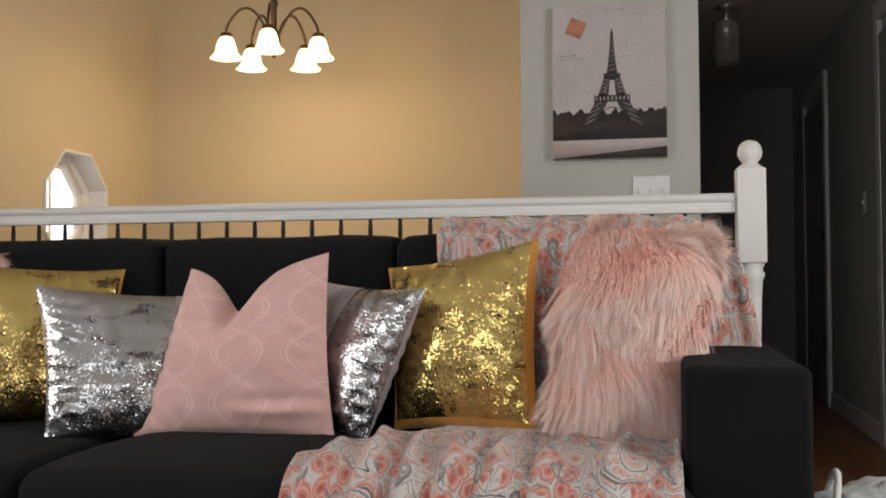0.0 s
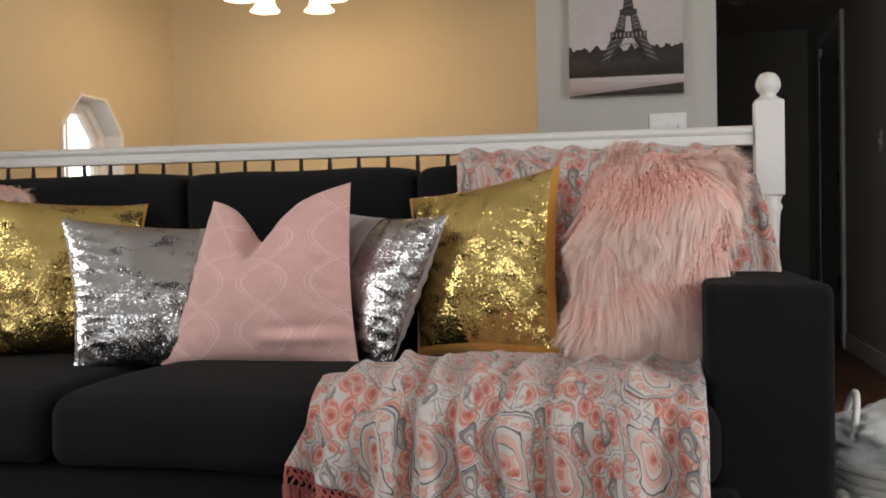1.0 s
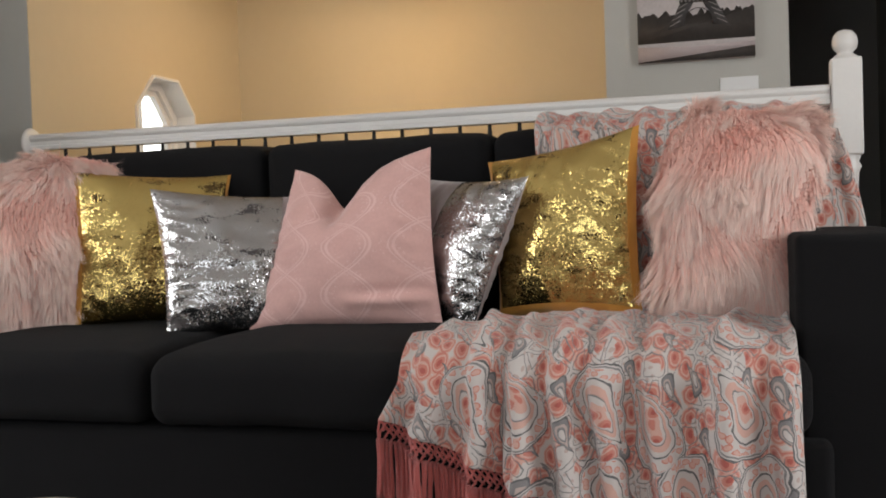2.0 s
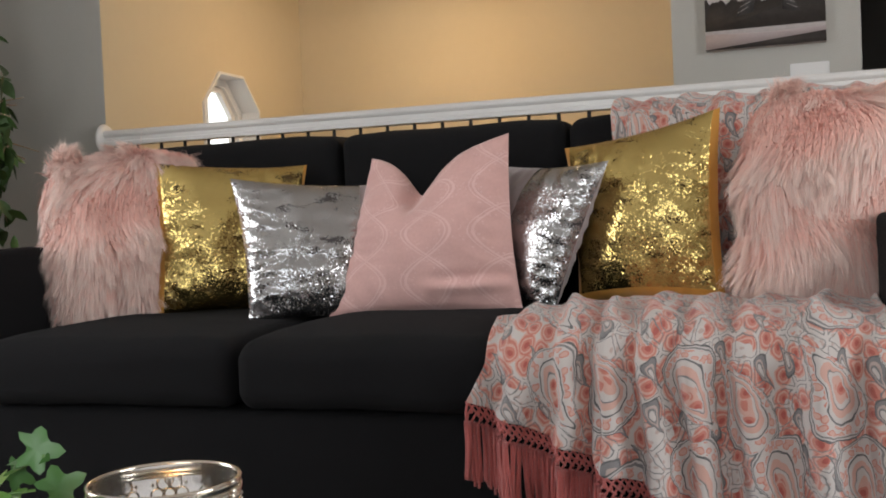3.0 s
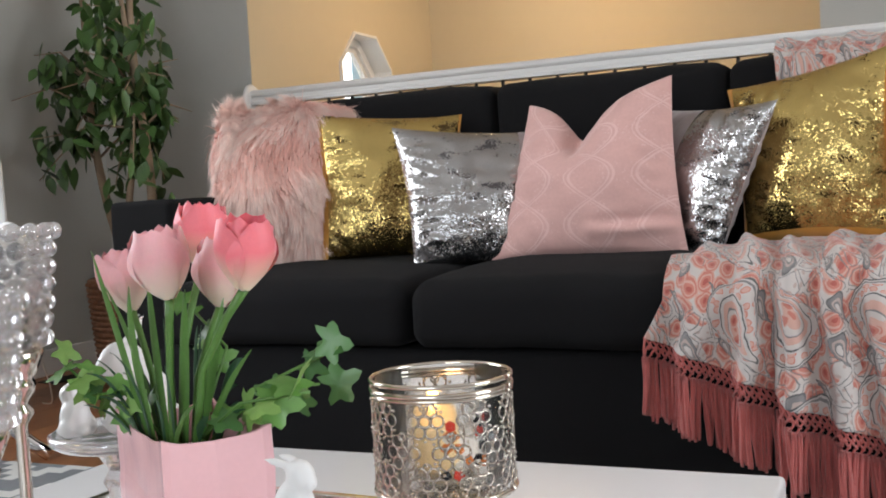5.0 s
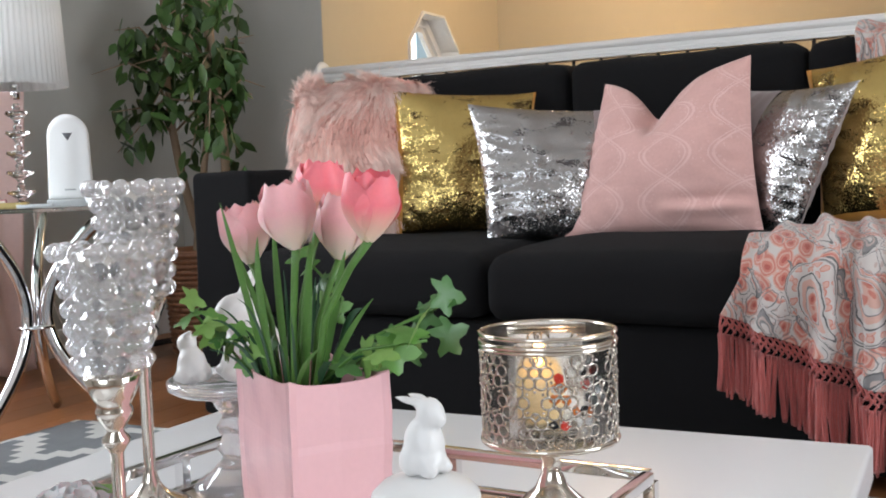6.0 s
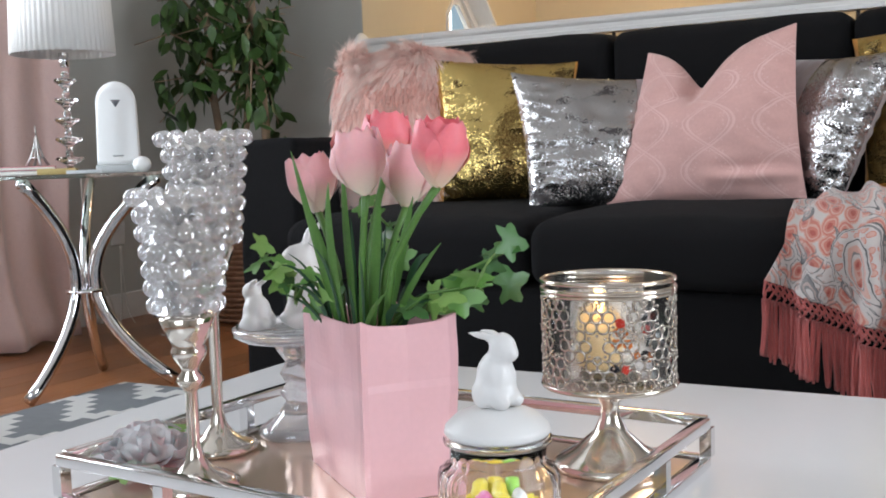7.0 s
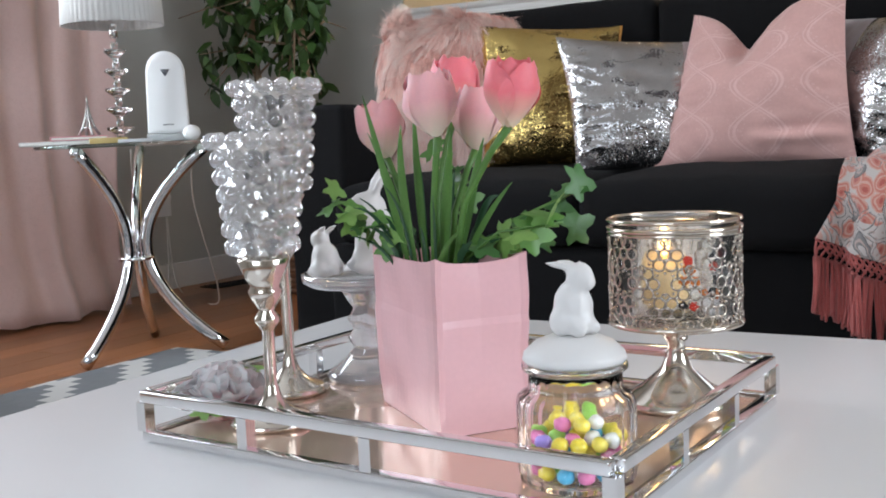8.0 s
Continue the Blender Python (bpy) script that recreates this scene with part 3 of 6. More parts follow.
def add_fur(ob, c, t_front, t_back, count, length, seed):
    """Long strands gathered into wavy locks that hang from a cushion's covers."""
    rng = random.Random(seed)

    def root(u, v, side):
        return pillow_point(c, min(1, max(0, u)), min(1, max(0, v)), side, t_front, t_back, -0.16, 0.0, 0)

    def bent(p, n, v, ln, spread):
        """Three points of a strand that rises from p and falls."""
        q = Vector((p.x * 9 + seed, p.y * 9, p.z * 9))
        sway = Vector((noise.noise(q), noise.noise(q + Vector((31, 0, 0))), noise.noise(q + Vector((0, 57, 0)))))
        stray = Vector((rng.uniform(-1, 1), rng.uniform(-1, 1), rng.uniform(-1, 1))) * spread
        up = smooth01((v - 0.82) / 0.18)
        out = n * 0.85 + sway * 0.95 + stray
        out.z += 0.45 * up
        fall = Vector((0, 0, -1.35 + 1.0 * up)) + sway * 1.0
        p1 = p + out.normalized() * ln * 0.32
        p2 = p1 + (out * 0.40 + fall).normalized() * ln * 0.36
        p3 = p2 + (out * 0.15 + fall + stray * 0.6).normalized() * ln * 0.38
        return p1, p2, p3
    rows, cols = 30, 26
    locks = {}
    for side in (1, -1):
        for j in range(rows):
            for i in range(cols):
                u, v = (i + rng.uniform(0.1, 0.9)) / cols, (j + rng.uniform(0.1, 0.9)) / rows
                p = root(u, v, side)
                n = ((root(u + 0.02, v, side) - root(u - 0.02, v, side)).cross(root(u, v + 0.02, side) - root(u, v - 0.02, side)) * side).normalized()
                locks[side, i, j] = (p, n, bent(p, n, v, length * rng.uniform(0.75, 1.25), 0.55))
    verts, faces, uvs = [], [], []
    for k in range(count):
        side = 1 if rng.random() < 0.74 else -1
        u, v = 0.01 + 0.98 * rng.random(), 0.01 + 0.98 * rng.random()
        if rng.random() < 0.16:
            v = 1 - 0.10 * rng.random() ** 2
        p = root(u, v, side)
        lp, n, tip = locks[side, min(cols - 1, int(u * cols)), min(rows - 1, int(v * rows))]
        own = bent(p, n, v, length * rng.uniform(0.6, 1.15), 0.6)
        hold = rng.choice((0.15, 0.4, 0.6, 0.75, 0.85))
        fuzz = Vector((rng.uniform(-1, 1), rng.uniform(-1, 1), rng.uniform(-1, 1))) * 0.0035
        p1, p2, p3 = (a.lerp(b + fuzz, hold * w) for a, b, w in zip(own, tip, (0.35, 0.85, 1.0)))
        d = n.cross(Vector((rng.uniform(-1, 1), rng.uniform(-1, 1), 1))).normalized()
        w = rng.uniform(0.0007, 0.0012)
        i = len(verts)
        verts += [p - d * w, p + d * w, p1 - d * w, p1 + d * w, p2 - d * w * 0.7, p2 + d * w * 0.7, p3]
        faces += [(i, i + 1, i + 3, i + 2), (i + 2, i + 3, i + 5, i + 4), (i + 4, i + 5, i + 6)]
        uvs += [0, 0, 0.4, 0.4, 0.4, 0.4, 0.75, 0.75, 0.75, 0.75, 1.0]
    me = bpy.data.meshes.new("fur")
    me.from_pydata([tuple(v) for v in verts], [], faces)
    layer = me.uv_layers.new(name="UVMap")
    flat_uv = np.zeros(len(uvs) * 2, dtype=np.float32)
    flat_uv[1::2] = uvs
    layer.data.foreach_set("uv", flat_uv)
    me.materials.append(FUR_STRANDS)
    part("fur", me, None, ob, "long shaggy pink strands with paler tips")


pillow("throw_pillow", ((-1.140, 2.282, 0.474), (-0.646, 2.283, 0.476), (-1.078, 2.46, 0.874), (-0.683, 2.355, 0.903)), 0.085, 0.06, DAMASK, DAMASK,
       "pink velvet pillow with a paler damask pattern and a chopped top", 0.27, 0.06, 4, 64, crease=0.25)
pillow("throw_pillow", ((-1.310, 2.186, 0.468), (-1.0, 2.36, 0.466), (-1.402, 2.29, 0.830), (-1.03, 2.47, 0.80)), 0.065, 0.07, SILVER_SEQUIN, MAUVE_VELVET,
       "silver sequin pillow leaning on a gold one", 0, 0.06, 1, 64, (0.0, 0.80), crease=0.5)
pillow("throw_pillow", ((-0.83, 2.47, 0.468), (-0.580, 2.288, 0.462), (-0.76, 2.55, 0.835), (-0.438, 2.30, 0.820)), 0.065, 0.07, SILVER_SEQUIN, MAUVE_VELVET,
       "silver sequin pillow tucked behind the pink velvet one", 0, 0.06, 2, 64, (0.46, 1.0), crease=0.25)
pillow("throw_pillow", ((-1.632, 2.275, 0.482), (-1.29, 2.44, 0.478), (-1.676, 2.345, 0.890), (-1.318, 2.569, 0.870)), 0.075, 0.07, GOLD_SEQUIN, GOLD_FABRIC,
       "gold sequin pillow beside the pink fur pillow", 0, 0.06, 6, 56, (0.06, 0.98))
pillow("throw_pillow", ((-0.535, 2.385, 0.488), (-0.192, 2.325, 0.490), (-0.578, 2.50, 0.866), (-0.194, 2.385, 0.930)), 0.080, 0.07, GOLD_SEQUIN, GOLD_FABRIC,
       "gold sequin pillow standing on the paisley throw", 0, 0.06, 9, 56, (0.03, 0.96), 0.06)
ob, c = pillow("fur_pillow", ((-1.835, 2.16, 0.485), (-1.650, 2.40, 0.485), (-1.93, 2.23, 0.885), (-1.600, 2.49, 0.915)), 0.080, 0.08, FUR_PINK, FUR_PINK,
               "shaggy pink faux fur pillow against the sofa arm", -0.16, 0.0, 3, 24)
add_fur(ob, c, 0.080, 0.08, 58000, 0.090, 11)
ob, c = pillow("fur_pillow", ((-0.135, 2.30, 0.500), (0.085, 2.20, 0.500), (-0.125, 2.44, 0.925), (0.20, 2.40, 0.910)), 0.10, 0.08, FUR_PINK, FUR_PINK,
               "shaggy pink faux fur pillow on the paisley throw", -0.16, 0.0, 5, 24)
add_fur(ob, c, 0.10, 0.08, 66000, 0.100, 23)


# ---- the paisley throw ----
def paisley():
    """White plush with coral scrolls, grey-outlined teardrops and small dots, laid out in the cloth's own metres."""
    m = mat("paisley_plush", (0.78, 0.74, 0.71), 0.9, vary=0.06, scale=14, bump=0.3, bump_scale=500, Sheen_Weight=0.3)
    nt, L = m.node_tree, m.node_tree.links.new
    b = nt.nodes["Principled BSDF"]
    uv = nt.nodes.new("ShaderNodeUVMap")
    warp = nt.nodes.new("ShaderNodeTexNoise")
    warp.inputs["Scale"].default_value = 20
    wm = nt.nodes.new("ShaderNodeMix")
    wm.data_type, wm.blend_type = "RGBA", "LINEAR_LIGHT"
    wm.inputs["Factor"].default_value = 0.015
    L(uv.outputs[0], warp.inputs["Vector"]), L(uv.outputs[0], wm.inputs["A"]), L(warp.outputs["Color"], wm.inputs["B"])
    P = wm.outputs["Result"]

    def vor(scale, feature="F1", src=P, stretch=(1, 1, 1), loose=0.75):
        mp = nt.nodes.new("ShaderNodeMapping")
        mp.inputs["Scale"].default_value = stretch
        n = nt.nodes.new("ShaderNodeTexVoronoi")
        n.feature, n.voronoi_dimensions = feature, "2D"
        n.inputs["Scale"].default_value = scale
        n.inputs["Randomness"].default_value = loose
        L(src, mp.inputs[0]), L(mp.outputs[0], n.inputs["Vector"])
        return n

    def ramp(value, stops):
        n = nt.nodes.new("ShaderNodeValToRGB")
        n.color_ramp.interpolation = "CONSTANT"
        e = n.color_ramp.elements
        while len(e) < len(stops):
            e.new(0.5)
        for k, (pos, col) in enumerate(stops):
            e[k].position, e[k].color = pos, (*col, 1)
        L(value, n.inputs[0])
        return n.outputs[0]

    def over(a, c, f):
        n = nt.nodes.new("ShaderNodeMix")
        n.data_type = "RGBA"
        L(a, n.inputs["A"]), L(c, n.inputs["B"])
        L(f, n.inputs["Factor"])
        return n.outputs["Result"]
    white, cream, grey, dark = (0.53, 0.475, 0.45), (0.44, 0.33, 0.295), (0.18, 0.17, 0.172), (0.085, 0.08, 0.083)
    coral, pale, brick = (0.52, 0.165, 0.12), (0.58, 0.33, 0.27), (0.40, 0.07, 0.05)
    def op(kind, x, y=0.0):
        n = nt.nodes.new("ShaderNodeMath")
        n.operation = kind
        for i, v in enumerate((x, y)):
            if isinstance(v, (int, float)):
                n.inputs[i].default_value = v
            else:
                L(v, n.inputs[i])
        return n.outputs[0]

    def teardrops(scale, high, wide, bend):
        """Nested bent teardrops, one in each cell: 0 at the middle, 1 at the rim."""
        cell = vor(scale, loose=0.35)
        src = cell.inputs["Vector"].links[0].from_socket
        off = nt.nodes.new("ShaderNodeVectorMath")
        off.operation = "SUBTRACT"
        L(src, off.inputs[0]), L(cell.outputs["Position"], off.inputs[1])
        sx = nt.nodes.new("ShaderNodeSeparateXYZ")
        L(off.outputs[0], sx.inputs[0])
        sc = nt.nodes.new("ShaderNodeSeparateColor")
        L(cell.outputs["Color"], sc.inputs[0])
        flip = op("SUBTRACT", op("MULTIPLY", op("GREATER_THAN", sc.outputs[0], 0.5), 2.0), 1.0)
        ly = op("MULTIPLY", sx.outputs[1], flip)
        lx = op("SUBTRACT", sx.outputs[0], op("MULTIPLY", op("MULTIPLY", op("POWER", op("ADD", op("DIVIDE", ly, high), 0.4), 2.0), bend), flip))
        width = op("MULTIPLY", op("MAXIMUM", op("SUBTRACT", 1.0, op("MULTIPLY", op("DIVIDE", ly, high), 0.75)), 0.08), wide)
        a2 = op("POWER", op("ABSOLUTE", op("DIVIDE", lx, width)), 2.0)
        b2 = op("POWER", op("ABSOLUTE", op("DIVIDE", ly, high)), 2.0)
        return op("SQRT", op("ADD", a2, b2)), sc.outputs[1]
    small, tiny, edge_ = vor(25), vor(62), vor(25, "DISTANCE_TO_EDGE")
    cloud = nt.nodes.new("ShaderNodeTexNoise")
    cloud.inputs["Scale"].default_value, cloud.inputs["Detail"].default_value = 9, 2
    L(P, cloud.inputs["Vector"])
    petals = ramp(small.outputs["Distance"], [(0.0, brick), (0.13, coral), (0.27, pale), (0.36, coral), (0.46, pale), (0.54, white)])
    spots = ramp(tiny.outputs["Distance"], [(0.0, cream), (0.22, white)])
    base = over(spots, petals, op("GREATER_THAN", cloud.outputs[0], 0.40))
    ink = nt.nodes.new("ShaderNodeRGB")
    ink.outputs[0].default_value = (*grey, 1)
    lines = op("LESS_THAN", op("ABSOLUTE", op("SUBTRACT", edge_.outputs["Distance"], 0.10)), 0.022)
    base = over(base, ink.outputs[0], op("MULTIPLY", lines, op("LESS_THAN", cloud.outputs[0], 0.53)))
    leaf_d, leaf_c = teardrops(11.0, 0.032, 0.012, 0.016)
    leaf = ramp(leaf_d, [(0.0, white), (0.30, grey), (0.45, cream), (0.62, grey), (0.88, dark)])
    base = over(base, leaf, op("LESS_THAN", leaf_d, 1.0))
    big_d, big_c = teardrops(5.4, 0.092, 0.054, 0.050)
    beads = ramp(tiny.outputs["Distance"], [(0.0, pale), (0.30, coral), (0.40, white)])
    drop = ramp(big_d, [(0.0, coral), (0.10, pale), (0.24, white), (0.34, grey), (0.37, pale), (0.50, white), (0.60, dark), (0.64, white), (0.90, grey), (0.93, white), (0.955, dark)])
    ring = op("MULTIPLY", op("GREATER_THAN", big_d, 0.67), op("LESS_THAN", big_d, 0.88))
    drop = over(drop, beads, ring)
    inner = op("MULTIPLY", op("LESS_THAN", big_d, 0.30), op("LESS_THAN", small.outputs["Distance"], 0.34))
    drop = over(drop, petals, inner)
    pattern = over(base, drop, op("LESS_THAN", big_d, 0.985))
    old = b.inputs["Base Color"].links[0].from_socket
    soft = nt.nodes.new("ShaderNodeMix")
    soft.data_type = "RGBA"
    soft.inputs["Factor"].default_value = 0.96
    L(old, soft.inputs["A"]), L(pattern, soft.inputs["B"]), L(soft.outputs["Result"], b.inputs["Base Color"])
    return m


throw = thing("throw_blanket", -0.25, 2.3, 0, "white and coral paisley throw with coral fringe draped over the sofa", "blanket")
ROUTE = [(2.90, 0.72), (2.885, 0.90), (2.83, 0.972), (2.74, 0.985), (2.66, 0.975), (2.575, 0.93), (2.538, 0.75), (2.535, 0.56), (2.48, 0.502), (2.2, 0.499), (1.97, 0.494), (1.888, 0.474), (1.858, 0.425)]


def hem(x):
    """The lower edge of the throw's front drop."""
    return 0.352 - (x + 0.655) * 0.40 if x < -0.395 else 0.238 - (x + 0.395) * 0.40


def along(route, step):
    out = []
    s = 0.0
    for (y0, z0), (y1, z1) in zip(route, route[1:]):
        d = math.hypot(y1 - y0, z1 - z0)
        k = max(1, int(d / step))
        for i in range(k):
            t = i / k
            out.append((y0 + (y1 - y0) * t, z0 + (z1 - z0) * t, s + d * t))
        s += d
    out.append((*route[-1], s))
    for _ in range(6):
        out = [out[0]] + [tuple((a[i] + 2 * b[i] + c[i]) / 4 for i in range(3)) for a, b, c in zip(out, out[1:], out[2:])] + [out[-1]]
    return out


def fold(x, s):
    q = x * 66 + 5.5 * noise.noise(Vector((x * 3, s * 2.6, 1.0))) + 1.2 * s
    a = (0.5 + 0.5 * math.sin(q + 0.7 * math.sin(q))) ** 1.8
    b = 0.5 + 0.5 * math.sin(q * 0.43 + 2.0 + 2 * noise.noise(Vector((x * 5, s * 4, 7.0))))
    return 0.75 * a + 0.35 * b


def front_offset(x, t, s):
    """How far the hanging cloth stands out from the cushion's front."""
    lap = 0.050 * math.exp(-max(0, x + 0.405) / 0.10) * smooth01((x + 0.412) / 0.014) + 0.035 * math.exp(-max(0, x + 0.02) / 0.08) * smooth01((x + 0.025) / 0.014)
    return (0.044 + 0.024 * t) * fold(x, 1.9 + 0.25 * t) + lap * (0.35 + 0.65 * t)


bm = bmesh.new()
uvl = bm.loops.layers.uv.new("UVMap")
rows = along(ROUTE, 0.012)
NU, ND = 150, 34
grid, uvg = [], []
total = rows[-1][2]
for y, z, s in rows:
    f = s / total
    xl, xr = -0.47 + 0.07 * smooth01((f - 0.35) / 0.2) - 0.22 * max(0.0, min(1.0, (2.32 - y) / 0.36)) * (f > 0.5), 0.20 + 0.10 * math.sqrt(max(0.0, min(1.0, (0.98 - z) / 0.29)))
    xr += (0.11 - xr) * smooth01((f - 0.50) / 0.08)
    line, ul = [], []
    for i in range(NU + 1):
        x = xl + (xr - xl) * i / NU
        x += 0.010 * noise.noise(Vector((s * 9, 0, 3))) * (1 - i / NU)
        h = fold(x, s)
        yy, zz = y, z
        if f < 0.34:
            zz += 0.016 * h - 0.05 * max(0, (x - 0.13) / 0.1) ** 2
            yy -= 0.010 * h
        elif f < 0.52:
            yy -= 0.012 * h
        else:
            t = smooth01((f - 0.52) / 0.1) * (1 - smooth01((f - 0.93) / 0.07))
            zz += (0.003 + 0.024 * smooth01((2.28 - y) / 0.14)) * h * t
        if f > 0.90:
            yy -= front_offset(x, 0, s) * smooth01((f - 0.90) / 0.10)
        line.append(bm.verts.new((x + 0.25, yy - 2.3, zz)))
        ul.append((x * 1.4, s))
    grid.append(line)
    uvg.append(ul)
for k in range(1, ND + 1):
    t = k / ND
    line, ul = [], []
    for i in range(NU + 1):
        x = -0.62 + (0.73) * i / NU - 0.035 * t * (1 - i / NU)
        z = 0.425 + (hem(x) - 0.425) * t
        line.append(bm.verts.new((x + 0.25, 1.858 - 0.004 * t - front_offset(x, t, 0) - 2.3, z)))
        ul.append((x * 1.4, total + 0.425 - z))
    grid.append(line)
    uvg.append(ul)
for j in range(len(grid) - 1):
    for i in range(NU):
        ij = ((j, i), (j, i + 1), (j + 1, i + 1), (j + 1, i))
        f = bm.faces.new([grid[a][b] for a, b in ij])
        f.smooth = True
        for lp, (a, b) in zip(f.loops, ij):
            lp[uvl].uv = uvg[a][b]
me = bpy.data.meshes.new("cloth")
bm.to_mesh(me)
bm.free()
me.materials.append(paisley())
cloth = part("cloth", me, None, throw)
sol = cloth.modifiers.new("thickness", "SOLIDIFY")
sol.thickness, sol.offset = 0.006, -1.0

# knotted net and tassels of the fringe
bm = bmesh.new()
nets = 66
for k in range(nets):
    x0 = -0.652 + 0.755 * k / nets
    for dx in (-0.0115, 0.0115):
        pts = []
        for t in (0, 0.5, 1.0):
            x = max(-0.655, min(0.105, x0 + dx * t * 2))
            pts.append((x + 0.25, 1.853 - front_offset(x, 1, 0) - 2.3 - 0.003 * math.sin(t * 6), hem(x0) - 0.038 * t))
        add_tube(bm, pts, 0.0024, 5)
    for t in (0.0, 0.5, 1.0):
        x = x0 + (0.0057 if t == 0.5 else 0)
        add_ball(bm, x + 0.25, 1.852 - front_offset(x, 1, 0) - 2.3, hem(x0) - 0.038 * t, 0.0042, 1)
part("fringe_net", bm, CORAL_YARN, throw, "knotted coral net above the tassels")
tassels = []
for k in range(6):
    bm = bmesh.new()
    for j in range(4):
        ph = random.uniform(0, 6)
        ox, oy = 0.0035 * math.cos(j * 1.57), 0.0035 * math.sin(j * 1.57)
        pts = [(ox + 0.002 * math.sin(ph + t * 5), oy + 0.002 * math.cos(ph * 2 + t * 4), -0.118 * t * (1 + 0.05 * math.sin(ph))) for t in (0, 0.15, 0.35, 0.55, 0.75, 0.9, 1.0)]
        add_tube(bm, pts, [0.003, 0.0034, 0.0033, 0.0035, 0.0034, 0.0036, 0.003], 5)
    me = bpy.data.meshes.new("tassel")
    for f in bm.faces:
        f.smooth = True
    bm.to_mesh(me)
    bm.free()
    me.materials.append(CORAL_YARN)
    tassels.append(me)
rng = random.Random(5)
for k in range(84):
    x = -0.653 + 0.755 * k / 83
    ob = part("tassel", tassels[rng.randrange(6)], None, throw, "coral yarn tassel" if k == 0 else "")
    ob.location = (x + 0.25, 1.852 - front_offset(x, 1, 0) - 2.3 + rng.uniform(-0.004, 0.004), hem(x) - 0.036)
    ob.rotation_euler = (rng.uniform(-0.06, 0.06), rng.uniform(-0.06, 0.06), rng.uniform(0, 6))


# ---- the coffee table and what stands on it ----
TT = 0.305
table = thing("coffee_table", -0.77, 0.50, 0, "low white lacquered coffee table with a thick square top", "table")
part("tabletop", box(-0.45, 0.45, -0.60, 0.592, TT - 0.045, TT, 0.006), WHITE_LACQUER, table)
part("apron", box(-0.40, 0.40, -0.55, 0.54, TT - 0.10, TT - 0.047, 0.004), WHITE_LACQUER, table)
for sx in (-1, 1):
    for y in (-0.52, 0.51):
        part("leg", box(sx * 0.37 - 0.03, sx * 0.37 + 0.03, y - 0.03, y + 0.03, 0.012, TT - 0.102, 0.004), WHITE_LACQUER, table)

tray = thing("mirrored_tray", -0.743, 0.571, TT, "rectangular chrome tray with an open rail and mirrored base", "tray", -3.5)
TW, TD, TH = 0.243, 0.186, 0.049
part("mirror_base", box(-TW + 0.011, TW - 0.011, -TD + 0.011, TD - 0.011, 0.002, 0.007), ROSE_MIRROR, tray, "rose-tinted mirror base", False)
for z0, z1 in ((0.0, 0.010), (TH - 0.011, TH)):
    for y in (-1, 1):
        part("rail", box(-TW, TW, y * TD - 0.006, y * TD + 0.006, z0, z1, 0.0015), CHROME, tray)
    for x in (-1, 1):
        part("rail", box(x * TW - 0.006, x * TW + 0.006, -TD + 0.0062, TD - 0.0062, z0, z1, 0.0015), CHROME, tray)
for x in (-TW, -TW / 2.2, TW / 9, TW):
    for y in (-TD, TD):
        part("upright", box(x - 0.0058, x + 0.0058, y - 0.0058, y + 0.0058, 0.010, TH - 0.011), CHROME, tray, "", False)
for x in (-TW, TW):
    for y in (-TD / 3, TD / 3):
        part("upright", box(x - 0.0058, x + 0.0058, y - 0.0058, y + 0.0058, 0.010, TH - 0.011), CHROME, tray, "", False)
BASE = TT + 0.0075

bead_bm = bmesh.new()
add_ball(bead_bm, 0, 0, 0, 0.0089, 2)
for f in bead_bm.faces:
    f.smooth = True
BEAD = bpy.data.meshes.new("bead")
bead_bm.to_mesh(BEAD)
bead_bm.free()
BEAD.materials.append(BEAD_CRYSTAL)


def candle_goblet(x, y, top, cup_h, r_top, label):
    g = thing("candle_holder", x, y, BASE, label, "candle holder", random.uniform(0, 90), "crystal candle holders")
    H = top - BASE
    c0 = H - cup_h
    prof = [(0, 0), (0.040, 0), (0.042, 0.004), (0.034, 0.009), (0.018, 0.016), (0.010, 0.026), (0.0075, 0.034), (0.0060, 0.042), (0.0060, c0 - 0.070), (0.0075, c0 - 0.067), (0.0125, c0 - 0.060),
            (0.0125, c0 - 0.056), (0.0075, c0 - 0.050), (0.009, c0 - 0.046), (0.0155, c0 - 0.036), (0.0168, c0 - 0.030), (0.0145, c0 - 0.026), (0.019, c0 - 0.018), (0.026, c0), (0.023, c0 + 0.003), (0, c0 + 0.003)]
    part("stem", lathe(prof, 28), NICKEL, g, "polished nickel stem and foot")
    part("cup", lathe([(0.019, c0), (0.022, c0 + 0.02), (r_top - 0.010, H - 0.004), (r_top - 0.012, H - 0.004), (0.020, c0 + 0.02), (0.016, c0 + 0.003)], 28), mat("cup_wire", (0.75, 0.73, 0.70), 0.25, 1.0), g, "silver lining of the cup")
    rows_n = 7
    for j in range(rows_n):
        t = (j + 0.3) / (rows_n - 0.4)
        r = 0.027 + (r_top - 0.027 - 0.002) * t ** 0.85
        if j == rows_n - 1:
            r += 0.005
        n = max(10, int(2 * math.pi * r / 0.0168))
        for k in range(n):
            a = 2 * math.pi * (k + 0.5 * (j % 2)) / n
            ob = part("bead", BEAD, None, g, "round faceted crystal bead" if j == k == 0 else "")
            ob.location = (r * math.cos(a), r * math.sin(a), c0 + 0.008 + (cup_h - 0.012) * t)
            ob.rotation_euler = (a, j, k)
    return g


